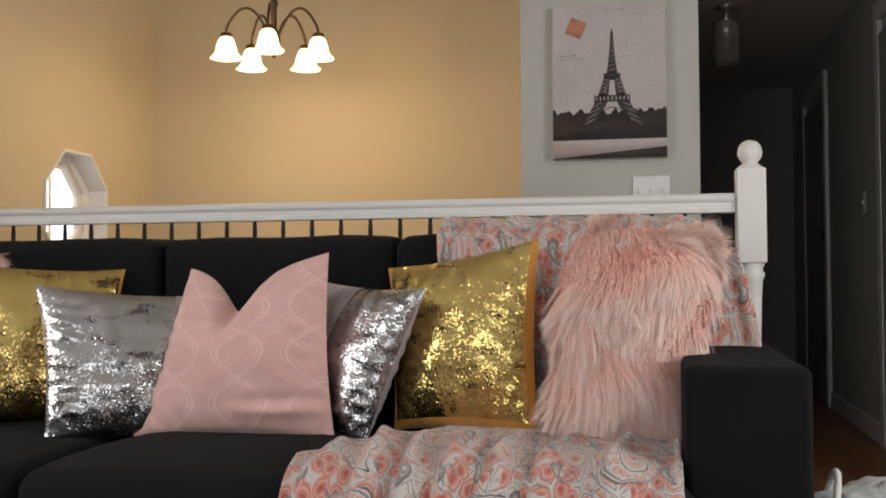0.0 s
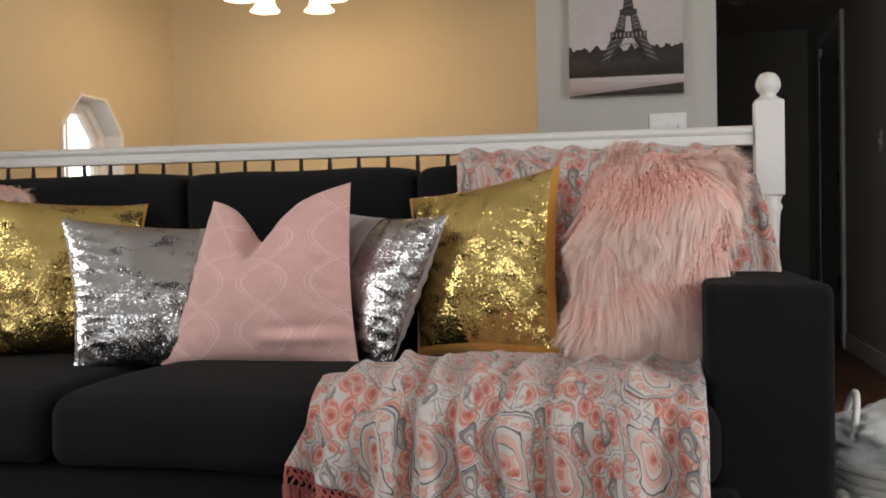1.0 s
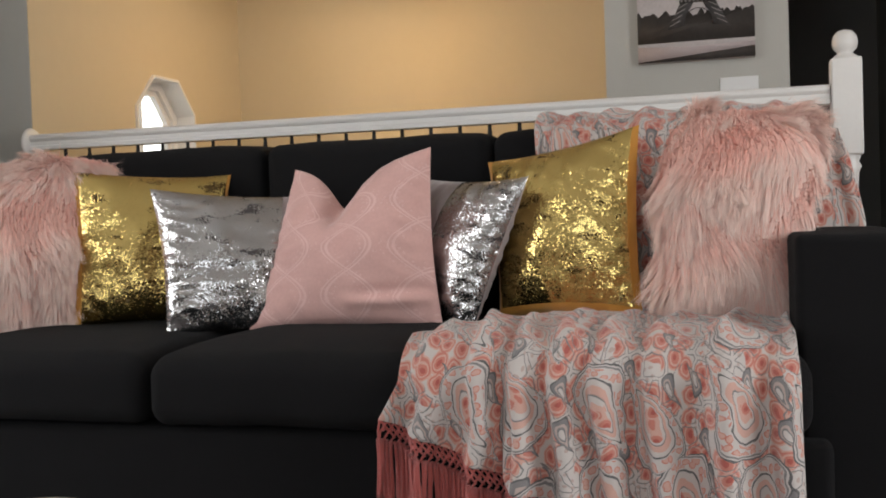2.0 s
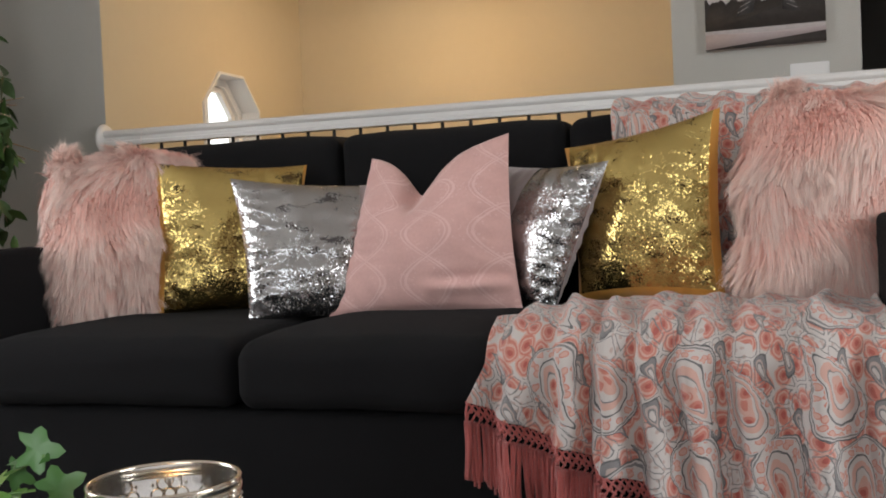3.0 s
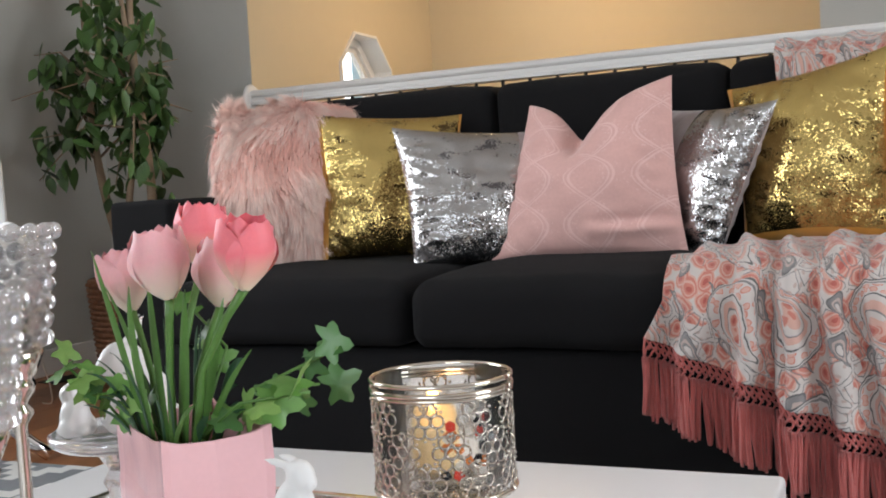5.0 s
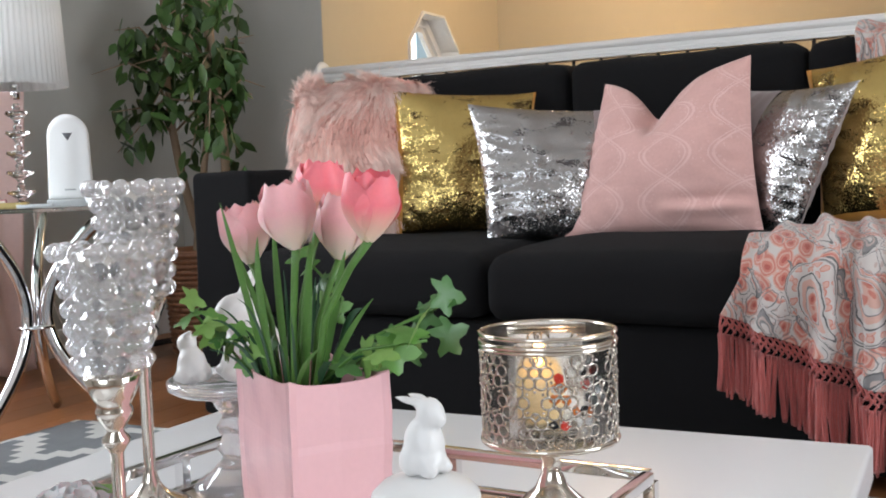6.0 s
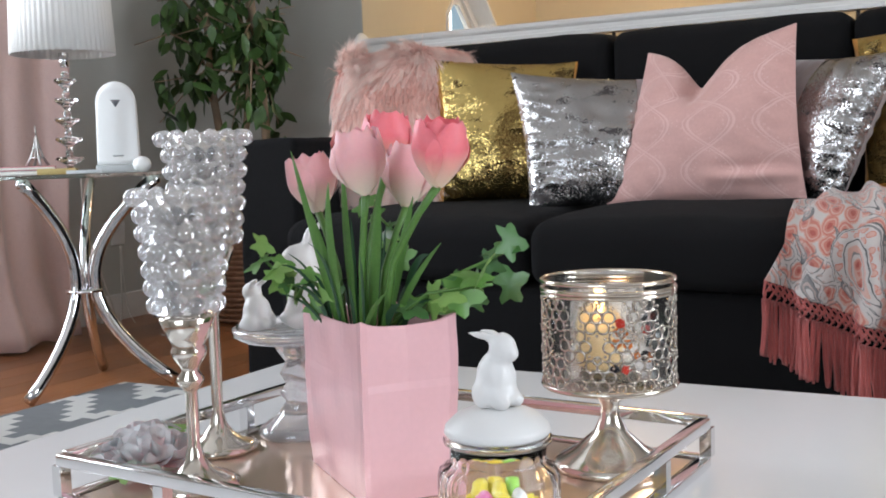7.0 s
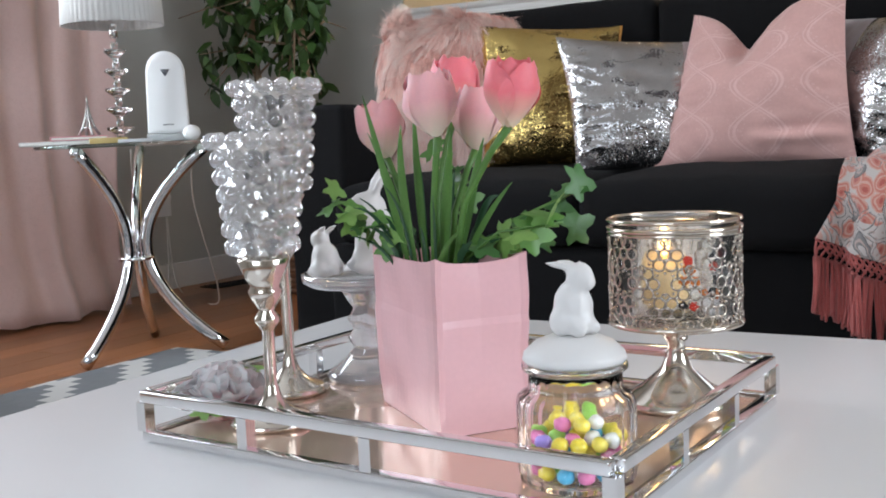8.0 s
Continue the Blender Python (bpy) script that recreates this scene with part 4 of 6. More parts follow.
candle_goblet(-0.902, 0.474, 0.595, 0.122, 0.0400, "shorter crystal-beaded goblet candle holder on a nickel stem")
candle_goblet(-0.966, 0.582, 0.650, 0.124, 0.0400, "taller crystal-beaded goblet candle holder on a nickel stem")


def rabbit(name, x, y, z, h, rz, label, ears_back=0.0):
    """A seated porcelain rabbit, smoothed into one body."""
    bm = bmesh.new()
    add_ball(bm, 0, 0, 0.30, 0.27, 2, 1.0, 0.85, 1.15)
    add_ball(bm, 0.02, 0, 0.17, 0.25, 2, 1.15, 1.0, 0.68)
    add_ball(bm, 0.13, 0, 0.63, 0.18, 2, 1.1, 0.85, 0.95)
    add_ball(bm, 0.27, 0, 0.59, 0.09, 2)
    for s in (-1, 1):
        tip = (-0.05 - 0.28 * ears_back, s * 0.10, 1.0 - 0.22 * ears_back)
        add_tube(bm, [(0.08, s * 0.06, 0.72), ((0.08 + tip[0]) / 2, s * 0.09, (0.74 + tip[2]) / 2), tip], [0.045, 0.065, 0.028], 8, 0.7)
        add_ball(bm, 0.17, s * 0.13, 0.10, 0.11, 2, 1.5, 0.75, 0.8)
        add_ball(bm, 0.19, s * 0.09, 0.33, 0.07, 2, 0.8, 0.8, 2.0)
        add_ball(bm, -0.06, s * 0.17, 0.17, 0.16, 2, 1.1, 0.7, 1.0)
    add_ball(bm, -0.27, 0, 0.13, 0.085, 2)
    bmesh.ops.transform(bm, matrix=Matrix.Diagonal((h, h, h, 1)), verts=bm.verts)
    ob = part(name, bm, PORCELAIN)
    ob.matrix_basis = pose(x, y, z, 0, 0, rz)
    mod = ob.modifiers.new("blend", "REMESH")
    mod.mode, mod.voxel_size, mod.use_smooth_shade = "VOXEL", h * 0.032, True
    sm = ob.modifiers.new("soften", "SMOOTH")
    sm.factor, sm.iterations = 0.6, 4
    return ob


stand = thing("cake_stand", -0.925, 0.672, BASE, "small clear glass pedestal stand with a turned stem", "pedestal")
part("plate", lathe([(0, 0.108), (0.062, 0.108), (0.070, 0.113), (0.071, 0.121), (0.066, 0.123), (0.060, 0.117), (0, 0.116)], 36), CRYSTAL, stand).visible_shadow = False
part("stem", lathe([(0, 0), (0.046, 0), (0.048, 0.004), (0.044, 0.010), (0.026, 0.022), (0.016, 0.036), (0.022, 0.046), (0.015, 0.056), (0.021, 0.068), (0.014, 0.080), (0.022, 0.092), (0.030, 0.1075), (0, 0.1078)], 28), CRYSTAL, stand)
tagged(rabbit("rabbit_figurine", -0.905, 0.682, BASE + 0.117, 0.120, 230, ""), "white glazed porcelain rabbit sitting up on the glass stand", "figurine", "porcelain rabbits")
tagged(rabbit("rabbit_figurine", -0.958, 0.645, BASE + 0.117, 0.068, 160, "", 0.6), "small white porcelain rabbit crouching on the glass stand", "figurine", "porcelain rabbits")

# the pink bag vase with tulips and ivy
vase = thing("bag_vase", -0.757, 0.570, BASE, "pink glossy vase shaped like a folded paper bag", "vase", -37.0)
bm = bmesh.new()
VW, VD, VH = 0.080, 0.043, 0.158
NR, NSIDE = 24, 16


def bag_ring(z, shrink):
    t = z / VH
    pts = []
    for side in range(4):
        for k in range(NSIDE):
            s = -1 + 2 * k / NSIDE
            if side == 0:
                p = [s * VW, -VD]
            elif side == 1:
                p = [VW, s * VD]
            elif side == 2:
                p = [-s * VW, VD]
            else:
                p = [-VW, -s * VD]
            gusset = 0.004 * (1 - abs(s)) * smooth01((t - 0.25) / 0.75)
            if side in (1, 3):
                p[0] -= math.copysign(gusset, p[0])
            crease = 0.0022 * noise.noise(Vector((p[0] * 22, p[1] * 22, z * 20)))
            if k == 0:
                p = [q * (1 + 0.035 * smooth01(t / 0.3)) for q in p]
            flare = 1 + 0.03 * t - 0.018 * smooth01((t - 0.62) / 0.02)
            pts.append(((p[0] * flare + crease) * shrink, (p[1] * flare + crease) * shrink, z - (0.003 * (1 - abs(s)) - 0.005 * abs(s) ** 6) * smooth01((t - 0.85) / 0.15)))
    return pts


levels = [(VH * k / NR, 1.0) for k in range(NR + 1)] + [(VH * k / NR, 0.965) for k in range(NR, 1, -1)]
rings = [[bm.verts.new(p) for p in bag_ring(z, s)] for z, s in levels]
for A, B in zip(rings, rings[1:]):
    for k in range(len(A)):
        j = (k + 1) % len(A)
        bm.faces.new((A[k], A[j], B[j], B[k]))
bm.faces.new(rings[0])
bm.faces.new(rings[-1])
part("bag", bm, PINK_PAPER, vase, "", False)
part("soil", box(-VW * 0.70, VW * 0.70, -VD * 0.85, VD * 0.85, VH * 0.72, VH * 0.80, 0.004), mat("brown_moss", (0.10, 0.055, 0.03), 0.9, vary=0.4, scale=60, bump=1.0, bump_scale=150), vase)


def petal_material(name, tip, base):
    m = mat(name, tip, 0.5, vary=0.12, scale=25, Subsurface_Weight=0.15, Subsurface_Scale=0.004, Sheen_Weight=0.2)
    nt, L = m.node_tree, m.node_tree.links.new
    b = nt.nodes["Principled BSDF"]
    uv, sep = nt.nodes.new("ShaderNodeUVMap"), nt.nodes.new("ShaderNodeSeparateXYZ")
    mr = nt.nodes.new("ShaderNodeMapRange")
    mr.inputs["From Min"].default_value, mr.inputs["From Max"].default_value = 0.05, 0.6
    mix = nt.nodes.new("ShaderNodeMix")
    mix.data_type = "RGBA"
    mix.inputs["A"].default_value = (*base, 1)
    old = b.inputs["Base Color"].links[0].from_socket
    L(uv.outputs[0], sep.inputs[0]), L(sep.outputs[1], mr.inputs["Value"]), L(mr.outputs[0], mix.inputs["Factor"]), L(old, mix.inputs["B"]), L(mix.outputs["Result"], b.inputs["Base Color"])
    return m


PETAL_PALE = petal_material("pale_pink_petal", (0.90, 0.46, 0.48), (0.86, 0.74, 0.60))
PETAL_DEEP = petal_material("deep_pink_petal", (0.93, 0.20, 0.24), (0.90, 0.70, 0.52))


def petal_mesh(material, R, H, wide, curl):
    bm = bmesh.new()
    uvl = bm.loops.layers.uv.new("UVMap")
    nu, nv = 8, 10
    g = []
    for j in range(nv + 1):
        v = j / nv
        r = R * (0.22 + 0.92 * math.sin(min(1.0, v * 1.5) * 1.57) - curl * max(0, v - 0.5) ** 1.5)
        half = wide * math.sqrt(max(0.0, 1 - ((v - 0.54) / 0.545) ** 2)) ** 0.75
        line = []
        for i in range(nu + 1):
            u = -1 + 2 * i / nu
            a = u * half
            zz = H * v - 0.12 * H * u * u * v + 0.030 * H * math.sin(u * 7 + curl * 9) * v
            rr = r * (1 + 0.06 * u * u + 0.05 * v * math.sin(5 * u + 7 * v + curl * 3))
            line.append(bm.verts.new((rr * math.cos(a), rr * math.sin(a), zz)))
        g.append(line)
    for j in range(nv):
        for i in range(nu):
            ij = ((j, i), (j, i + 1), (j + 1, i + 1), (j + 1, i))
            f = bm.faces.new([g[a][b] for a, b in ij])
            f.smooth = True
            for lp, (a, b) in zip(f.loops, ij):
                lp[uvl].uv = (b / nu, a / nv)
    me = bpy.data.meshes.new("petal")
    bm.to_mesh(me)
    bm.free()
    me.materials.append(material)
    return me


PETALS = {}
PETAL_BLUSH = petal_material("blush_petal", (0.95, 0.86, 0.85), (0.94, 0.56, 0.58))
for nm, material in (("pale", PETAL_PALE), ("deep", PETAL_DEEP), ("blush", PETAL_BLUSH)):
    PETALS[nm] = (petal_mesh(material, 0.0245, 0.056, 1.34, 0.62), petal_mesh(material, 0.0205, 0.057, 1.25, 0.85))


def blade(pts, width, fold_up=0.25):
    """A long leaf along points, folded down its middle, with its own thickness."""
    bm = bmesh.new()
    n = 14
    P = [Vector(p) for p in pts]

    def at(t):
        a, b, c = P
        return a * (1 - t) ** 2 + b * 2 * t * (1 - t) + c * t * t
    rows_ = []
    for j in range(n + 1):
        t = j / n
        p, d = at(t), (at(min(1, t + 0.02)) - at(max(0, t - 0.02))).normalized()
        side = d.cross(Vector((0.3, 1, 0.2))).normalized()
        nn = side.cross(d)
        w = width * (math.sin(math.pi * (0.12 + 0.88 * t)) ** 0.75) if t < 1 else 0.0004
        rows_.append([bm.verts.new(p - side * w + nn * w * fold_up), bm.verts.new(p), bm.verts.new(p + side * w + nn * w * fold_up)])
    for A, B in zip(rows_, rows_[1:]):
        for k in range(2):
            bm.faces.new((A[k], A[k + 1], B[k + 1], B[k]))
    return bm


def tulip(head, foot, kind, lean, label):
    """A tulip whose stem rises from foot to head (world places)."""
    hx, hy, hz = head
    fx, fy, fz = foot
    t = thing("tulip", fx, fy, fz, label, "tulip", 0, "tulips in the bag vase")
    d = Vector((hx - fx, hy - fy, hz - fz))
    mid = Vector((d.x * 0.25, d.y * 0.25, d.z * 0.55))
    part("stem", tube([(0, 0, 0), mid * 0.6, mid, (d.x * 0.7, d.y * 0.7, d.z * 0.85), tuple(d)], [0.0035, 0.0035, 0.0033, 0.0033, 0.004], 8), LEAF, t)
    turn = random.uniform(0, 120)
    for ring in (0, 1):
        for k in range(3):
            ob = part("petal", PETALS[kind][ring], None, t, "soft pink petal" if (ring, k) == (0, 0) else "")
            ob.matrix_basis = Matrix.Translation(d) @ pose(0, 0, 0, lean[0], lean[1], 0) @ pose(0, 0, 0, 0, 0, turn + 120 * k + 60 * ring) @ Matrix.Diagonal((0.91, 0.91, 1.04, 1))
    return t


SOIL = BASE + VH * 0.80
tulip((-0.734, 0.527, 0.582), (-0.755, 0.545, SOIL), "pale", (6, -6), "pale pink tulip in full bloom in the vase")
tulip((-0.768, 0.617, 0.600), (-0.775, 0.58, SOIL), "deep", (-4, 2), "deep pink tulip standing tallest in the vase")
tulip((-0.665, 0.533, 0.588), (-0.735, 0.545, SOIL), "deep", (4, 8), "deep pink tulip with cream petal bases")
tulip((-0.845, 0.610, 0.562), (-0.80, 0.585, SOIL), "pale", (4, -10), "pale pink tulip leaning out of the vase")
tulip((-0.729, 0.588, 0.568), (-0.75, 0.565, SOIL), "pale", (-6, 4), "pale pink tulip behind the others")
leaves = thing("tulip_leaves", -0.765, 0.565, SOIL, "long green tulip leaves standing in the vase", "leaves")
rng = random.Random(8)
for k, (dx, dy, h, w, bend) in enumerate(((-0.05, -0.03, 0.185, 0.010, -0.02), (-0.025, -0.05, 0.155, 0.011, 0.02), (0.03, -0.03, 0.15, 0.012, 0.02), (0.045, 0.0, 0.14, 0.011, 0.03), (-0.06, 0.02, 0.15, 0.009, -0.04),
                                           (0.06, -0.02, 0.10, 0.006, 0.06), (0.02, -0.05, 0.06, 0.005, 0.05), (-0.015, -0.02, 0.17, 0.010, 0.01))):
    dx, dy, bend = dx * 0.8, dy * 0.8, bend * 0.8
    x0, y0 = dx * 0.5, dy * 0.4
    part("leaf", blade([(x0, y0, 0), (dx + bend * 0.2, dy, h * 0.65), (dx + bend, dy - 0.005, h)], w * 0.56), LEAF, leaves)
DARK_BLADE = mat("dark_grass_blade", (0.025, 0.085, 0.035), 0.4, vary=0.4, scale=30)
for k in range(26):
    a, h = rng.uniform(0, 6.28), rng.uniform(0.05, 0.13)
    rx, ry, out = 0.035 * math.cos(a), 0.022 * math.sin(a), rng.uniform(0.3, 1.6)
    part("grass_blade", blade([(rx, ry, 0), (rx * (1 + 0.3 * out), ry * (1 + 0.3 * out), h * 0.7), (rx * (1 + out), ry * (1 + out), h * rng.uniform(0.6, 1.0))], rng.uniform(0.002, 0.0045)), DARK_BLADE, leaves)


def ivy_leaf_mesh():
    bm = bmesh.new()
    out = []
    for k in range(25):
        a = -math.pi + 2 * math.pi * k / 24
        r = 0.5 + 0.32 * math.cos(a * 2.5) ** 2 * (1 if abs(a) < 2.6 else 0.3) + 0.25 * math.exp(-(a / 0.35) ** 2)
        if abs(a) > 2.8:
            r *= 0.55
        out.append((r * math.cos(a), r * math.sin(a)))
    c = bm.verts.new((0, 0, 0.06))
    ring = [bm.verts.new((x, y, -0.10 * (x * x + y * y) + 0.05 * math.sin(5 * y))) for x, y in out[:-1]]
    for k in range(len(ring)):
        bm.faces.new((c, ring[k], ring[(k + 1) % len(ring)]))
    me = bpy.data.meshes.new("leaf")
    for f in bm.faces:
        f.smooth = True
    bm.to_mesh(me)
    bm.free()
    return me


IVY_MESHES = []
for col in ((0.12, 0.28, 0.055), (0.21, 0.38, 0.09), (0.06, 0.17, 0.04)):
    me = ivy_leaf_mesh()
    me.materials.append(mat("ivy_leaf", col, 0.45, vary=0.3, scale=2))
    IVY_MESHES.append(me)
ivy = thing("ivy_sprays", -0.765, 0.565, SOIL, "trailing green ivy sprays round the tulips", "ivy")
vines = [((0.02, -0.01, 0.0), (0.07, 0.02, 0.06), (0.135, 0.05, 0.090)), ((0.02, -0.02, 0.01), (0.08, -0.02, 0.055), (0.135, 0.0, 0.062)), ((-0.03, 0.0, 0.0), (-0.07, -0.01, 0.05), (-0.105, -0.02, 0.085)),
         ((-0.02, 0.0, 0.02), (-0.05, -0.01, 0.06), (-0.085, -0.02, 0.055)), ((0.0, 0.02, 0.0), (0.02, 0.05, 0.09), (-0.02, 0.06, 0.12)), ((0.03, 0.02, 0.0), (0.06, 0.06, 0.05), (0.09, 0.09, 0.05))]
for pts in vines:
    part("vine", tube(pts, 0.0014, 5), LEAF, ivy)
    for k in range(7):
        t = 0.3 + 0.7 * k / 6
        a, b, c = (Vector(p) for p in pts)
        p = a * (1 - t) ** 2 + b * 2 * t * (1 - t) + c * t * t
        ob = part("leaf", IVY_MESHES[rng.randrange(3)], None, ivy)
        s = rng.uniform(0.015, 0.027) * (0.8 if pts[2][0] < 0 else 1.0)
        ob.matrix_basis = Matrix.Translation(p + Vector((rng.uniform(-1, 1), rng.uniform(-1, 1), rng.uniform(-0.4, 1))) * 0.013) @ pose(0, 0, 0, rng.uniform(15, 85), rng.uniform(-35, 35), rng.uniform(-70, 70)) @ Matrix.Diagonal((s, s, s, 1))

# the candy jar
JAR_GLASS = glass("jar_glass", (0.98, 0.99, 0.99), 0.0, 1.28)
jar = thing("candy_jar", -0.566, 0.434, BASE, "ribbed glass candy jar with a white rabbit-topped lid", "jar")
part("glass_body", lathe([(0, 0.002), (0.040, 0.0), (0.0445, 0.004), (0.0455, 0.012), (0.0455, 0.062), (0.0435, 0.069), (0.037, 0.072), (0.0355, 0.076), (0.0355, 0.088), (0.0335, 0.088), (0.0335, 0.075), (0.041, 0.066), (0.043, 0.060), (0.043, 0.012), (0.041, 0.006), (0, 0.005)], 72, 0.018, 18), JAR_GLASS, jar).visible_shadow = False
part("lid_rim", lathe([(0.036, 0.0884), (0.0395, 0.0888), (0.0408, 0.0900), (0.0408, 0.0925), (0.0395, 0.0937), (0.036, 0.0940), (0.036, 0.0884)], 40), CLEAR_GLASS, jar, "clear glass rim under the lid").visible_shadow = False
part("lid", lathe([(0, 0.0945), (0.0375, 0.0945), (0.0400, 0.0970), (0.0388, 0.1020), (0.031, 0.1095), (0.019, 0.1145), (0, 0.116)], 40), PORCELAIN, jar, "white domed porcelain lid")
knob = rabbit("rabbit_knob", 0.0, 0.0, 0.1135, 0.073, -15, "", 1.05)
knob.scale = (0.82, 0.86, 1.0)
knob.parent = jar
knob["label"] = "white porcelain rabbit as the lid's knob"
cb = bmesh.new()
add_ball(cb, 0, 0, 0, 0.0068, 2, 1, 1, 0.85)
for f in cb.faces:
    f.smooth = True
CANDY = []
for nm, col in (("yellow", (0.80, 0.62, 0.06)), ("yellow", (0.82, 0.66, 0.10)), ("pink", (0.75, 0.22, 0.42)), ("blue", (0.12, 0.50, 0.75)), ("green", (0.35, 0.65, 0.12)), ("violet", (0.34, 0.24, 0.62)), ("white", (0.80, 0.78, 0.75))):
    me = bpy.data.meshes.new("candy")
    cb.to_mesh(me)
    me.materials.append(mat("candy_" + nm, col, 0.3, vary=0.05))
    CANDY.append((nm, me))
cb.free()
for j in range(4):
    for ring, n in ((0.0, 1), (0.015, 6), (0.031, 13)):
        if j == 3 and ring > 0.02:
            continue
        for k in range(n):
            a = 2 * math.pi * (k + 0.37 * j) / n
            nm, me = CANDY[rng.randrange(7)]
            ob = tagged(new("candy", me), "round sugar-coated %s candy in the glass jar" % nm, "candy", "candies in the jar")
            ob.matrix_basis = pose(-0.566 + ring * math.cos(a) + rng.uniform(-0.001, 0.001), 0.434 + ring * math.sin(a), BASE + 0.0125 + 0.0118 * j, rng.uniform(0, 40), rng.uniform(0, 40), 0)

# the openwork votive holder
vot = thing("votive_holder", -0.567, 0.684, BASE, "silver openwork candle holder with a glass cup on a flared foot", "candle holder")
part("foot", lathe([(0, 0), (0.054, 0), (0.0555, 0.004), (0.052, 0.008), (0.034, 0.018), (0.016, 0.034), (0.0095, 0.048), (0.0085, 0.060), (0.013, 0.066), (0.010, 0.072), (0.030, 0.076), (0.030, 0.078), (0, 0.078)], 36), NICKEL, vot, "flared nickel foot")
VR = 0.0615
part("glass_cup", lathe([(0, 0.081), (VR - 0.006, 0.081), (VR - 0.003, 0.086), (VR - 0.003, 0.182), (VR - 0.0055, 0.182), (VR - 0.0055, 0.088), (0, 0.083)], 40), CUP_GLASS, vot).visible_shadow = False
for z, r in ((0.082, 0.0028), (0.1815, 0.0022), (0.1735, 0.0026), (0.1695, 0.0018)):
    part("band", tube([((VR + 0.001) * math.cos(2 * math.pi * k / 48), (VR + 0.001) * math.sin(2 * math.pi * k / 48), z) for k in range(49)], r, 8), NICKEL, vot)
lace = part("openwork", box(-VR * 0.2, VR * 0.2, -VR * 0.2, VR * 0.2, 0.0785, 0.0805, 0.0005), NICKEL, vot, "openwork band of silver metal flowers")


def bent_ring(bm, a0, z0, r, wire, squash=1.0):
    """A wire ring that follows the round of the cup."""
    pts = []
    for q in range(13):
        w = 2 * math.pi * q / 12
        a = a0 + r * squash * math.cos(w) / VR
        pts.append(((VR + 0.001) * math.cos(a), (VR + 0.001) * math.sin(a), z0 + r * math.sin(w)))
    add_tube(bm, pts, wire, 4, 1.0, False)


FLOWERS = 9
bm = bmesh.new()
for q in range(6):
    w = 2 * math.pi * q / 6
    bent_ring(bm, 0.0108 * math.cos(w) / VR, 0.0108 * math.sin(w), 0.0054, 0.0010)
bent_ring(bm, 0.0, 0.0, 0.0050, 0.0012)
for f in bm.faces:
    f.smooth = True
FLOWER = bpy.data.meshes.new("flower")
bm.to_mesh(FLOWER)
bm.free()
FLOWER.materials.append(AGED_SILVER)
for j in range(3):
    for k in range(FLOWERS):
        ob = part("flower", FLOWER, None, lace)
        ob.location.z = 0.0990 + 0.0270 * j
        ob.rotation_euler = (0, 0, 2 * math.pi * (k + 0.5 * (j % 2)) / FLOWERS)
bm = bmesh.new()
for j in range(4):
    for k in range(FLOWERS):
        a = 2 * math.pi * (k + 0.5 * (j % 2) + 0.5) / FLOWERS
        bent_ring(bm, a, 0.0885 + 0.0255 * j, 0.0036, 0.0009)
        for d in (-0.16, 0.16):
            add_ball(bm, (VR + 0.0015) * math.cos(a + d), (VR + 0.0015) * math.sin(a + d), 0.0885 + 0.0255 * j, 0.0020, 1)
for j in range(3):
    for k in range(FLOWERS):
        for q in range(6):
            w = 2 * math.pi * (q + 0.5) / 6
            a = 2 * math.pi * (k + 0.5 * (j % 2)) / FLOWERS + 0.0165 * math.cos(w) / VR
            z = 0.0990 + 0.0270 * j + 0.0165 * math.sin(w)
            if 0.086 < z < 0.167:
                add_ball(bm, (VR + 0.0015) * math.cos(a), (VR + 0.0015) * math.sin(a), z, 0.0017, 1)
tagged(part("bead_studs", bm, AGED_SILVER, lace), kind="stuff")
# small flat coloured chips along one side of the cup's inner wall
CHIPS = [mat("mosaic_" + nm, col, 0.15, vary=0.2, scale=80, Coat_Weight=0.5) for nm, col in (("red", (0.62, 0.05, 0.03)), ("orange", (0.70, 0.20, 0.05)), ("black", (0.02, 0.02, 0.025)), ("green", (0.25, 0.42, 0.08)), ("pale", (0.70, 0.66, 0.58)))]
rng = random.Random(31)
for k in range(26):
    deg, z = rng.uniform(-66, 2), rng.uniform(0.098, 0.160)
    pick_ = 3 if deg > -14 and z > 0.14 else rng.choice((0, 0, 1, 2, 4, 4))
    n = rng.choice((4, 5, 6))
    bm = bmesh.new()
    rows_ = [[bm.verts.new((x, 0.0052 * rng.uniform(0.6, 1.2) * math.cos(2 * math.pi * q / n), 0.0050 * math.sin(2 * math.pi * q / n))) for q in range(n)] for x in (0.0, 0.0012)]
    bm.faces.new(rows_[0]), bm.faces.new(rows_[1])
    for q in range(n):
        bm.faces.new((rows_[0][q], rows_[0][(q + 1) % n], rows_[1][(q + 1) % n], rows_[1][q]))
    ob = part("mosaic_chip", bm, CHIPS[pick_], vot, "small flat coloured chip inside the cup" if k == 0 else "", False)
    a = radians(deg)
    ob.location, ob.rotation_euler = ((VR - 0.0078) * math.cos(a), (VR - 0.0078) * math.sin(a), z), (rng.uniform(-0.5, 0.5), 0, a)
pillar = thing("pillar_candle", -0.580, 0.690, BASE + 0.0875, "ivory pillar candle burning inside the votive holder", "candle")
part("wax", lathe([(0, 0), (0.024, 0), (0.025, 0.002), (0.025, 0.031), (0.023, 0.035), (0.012, 0.033), (0, 0.032)], 28), CANDLE, pillar)
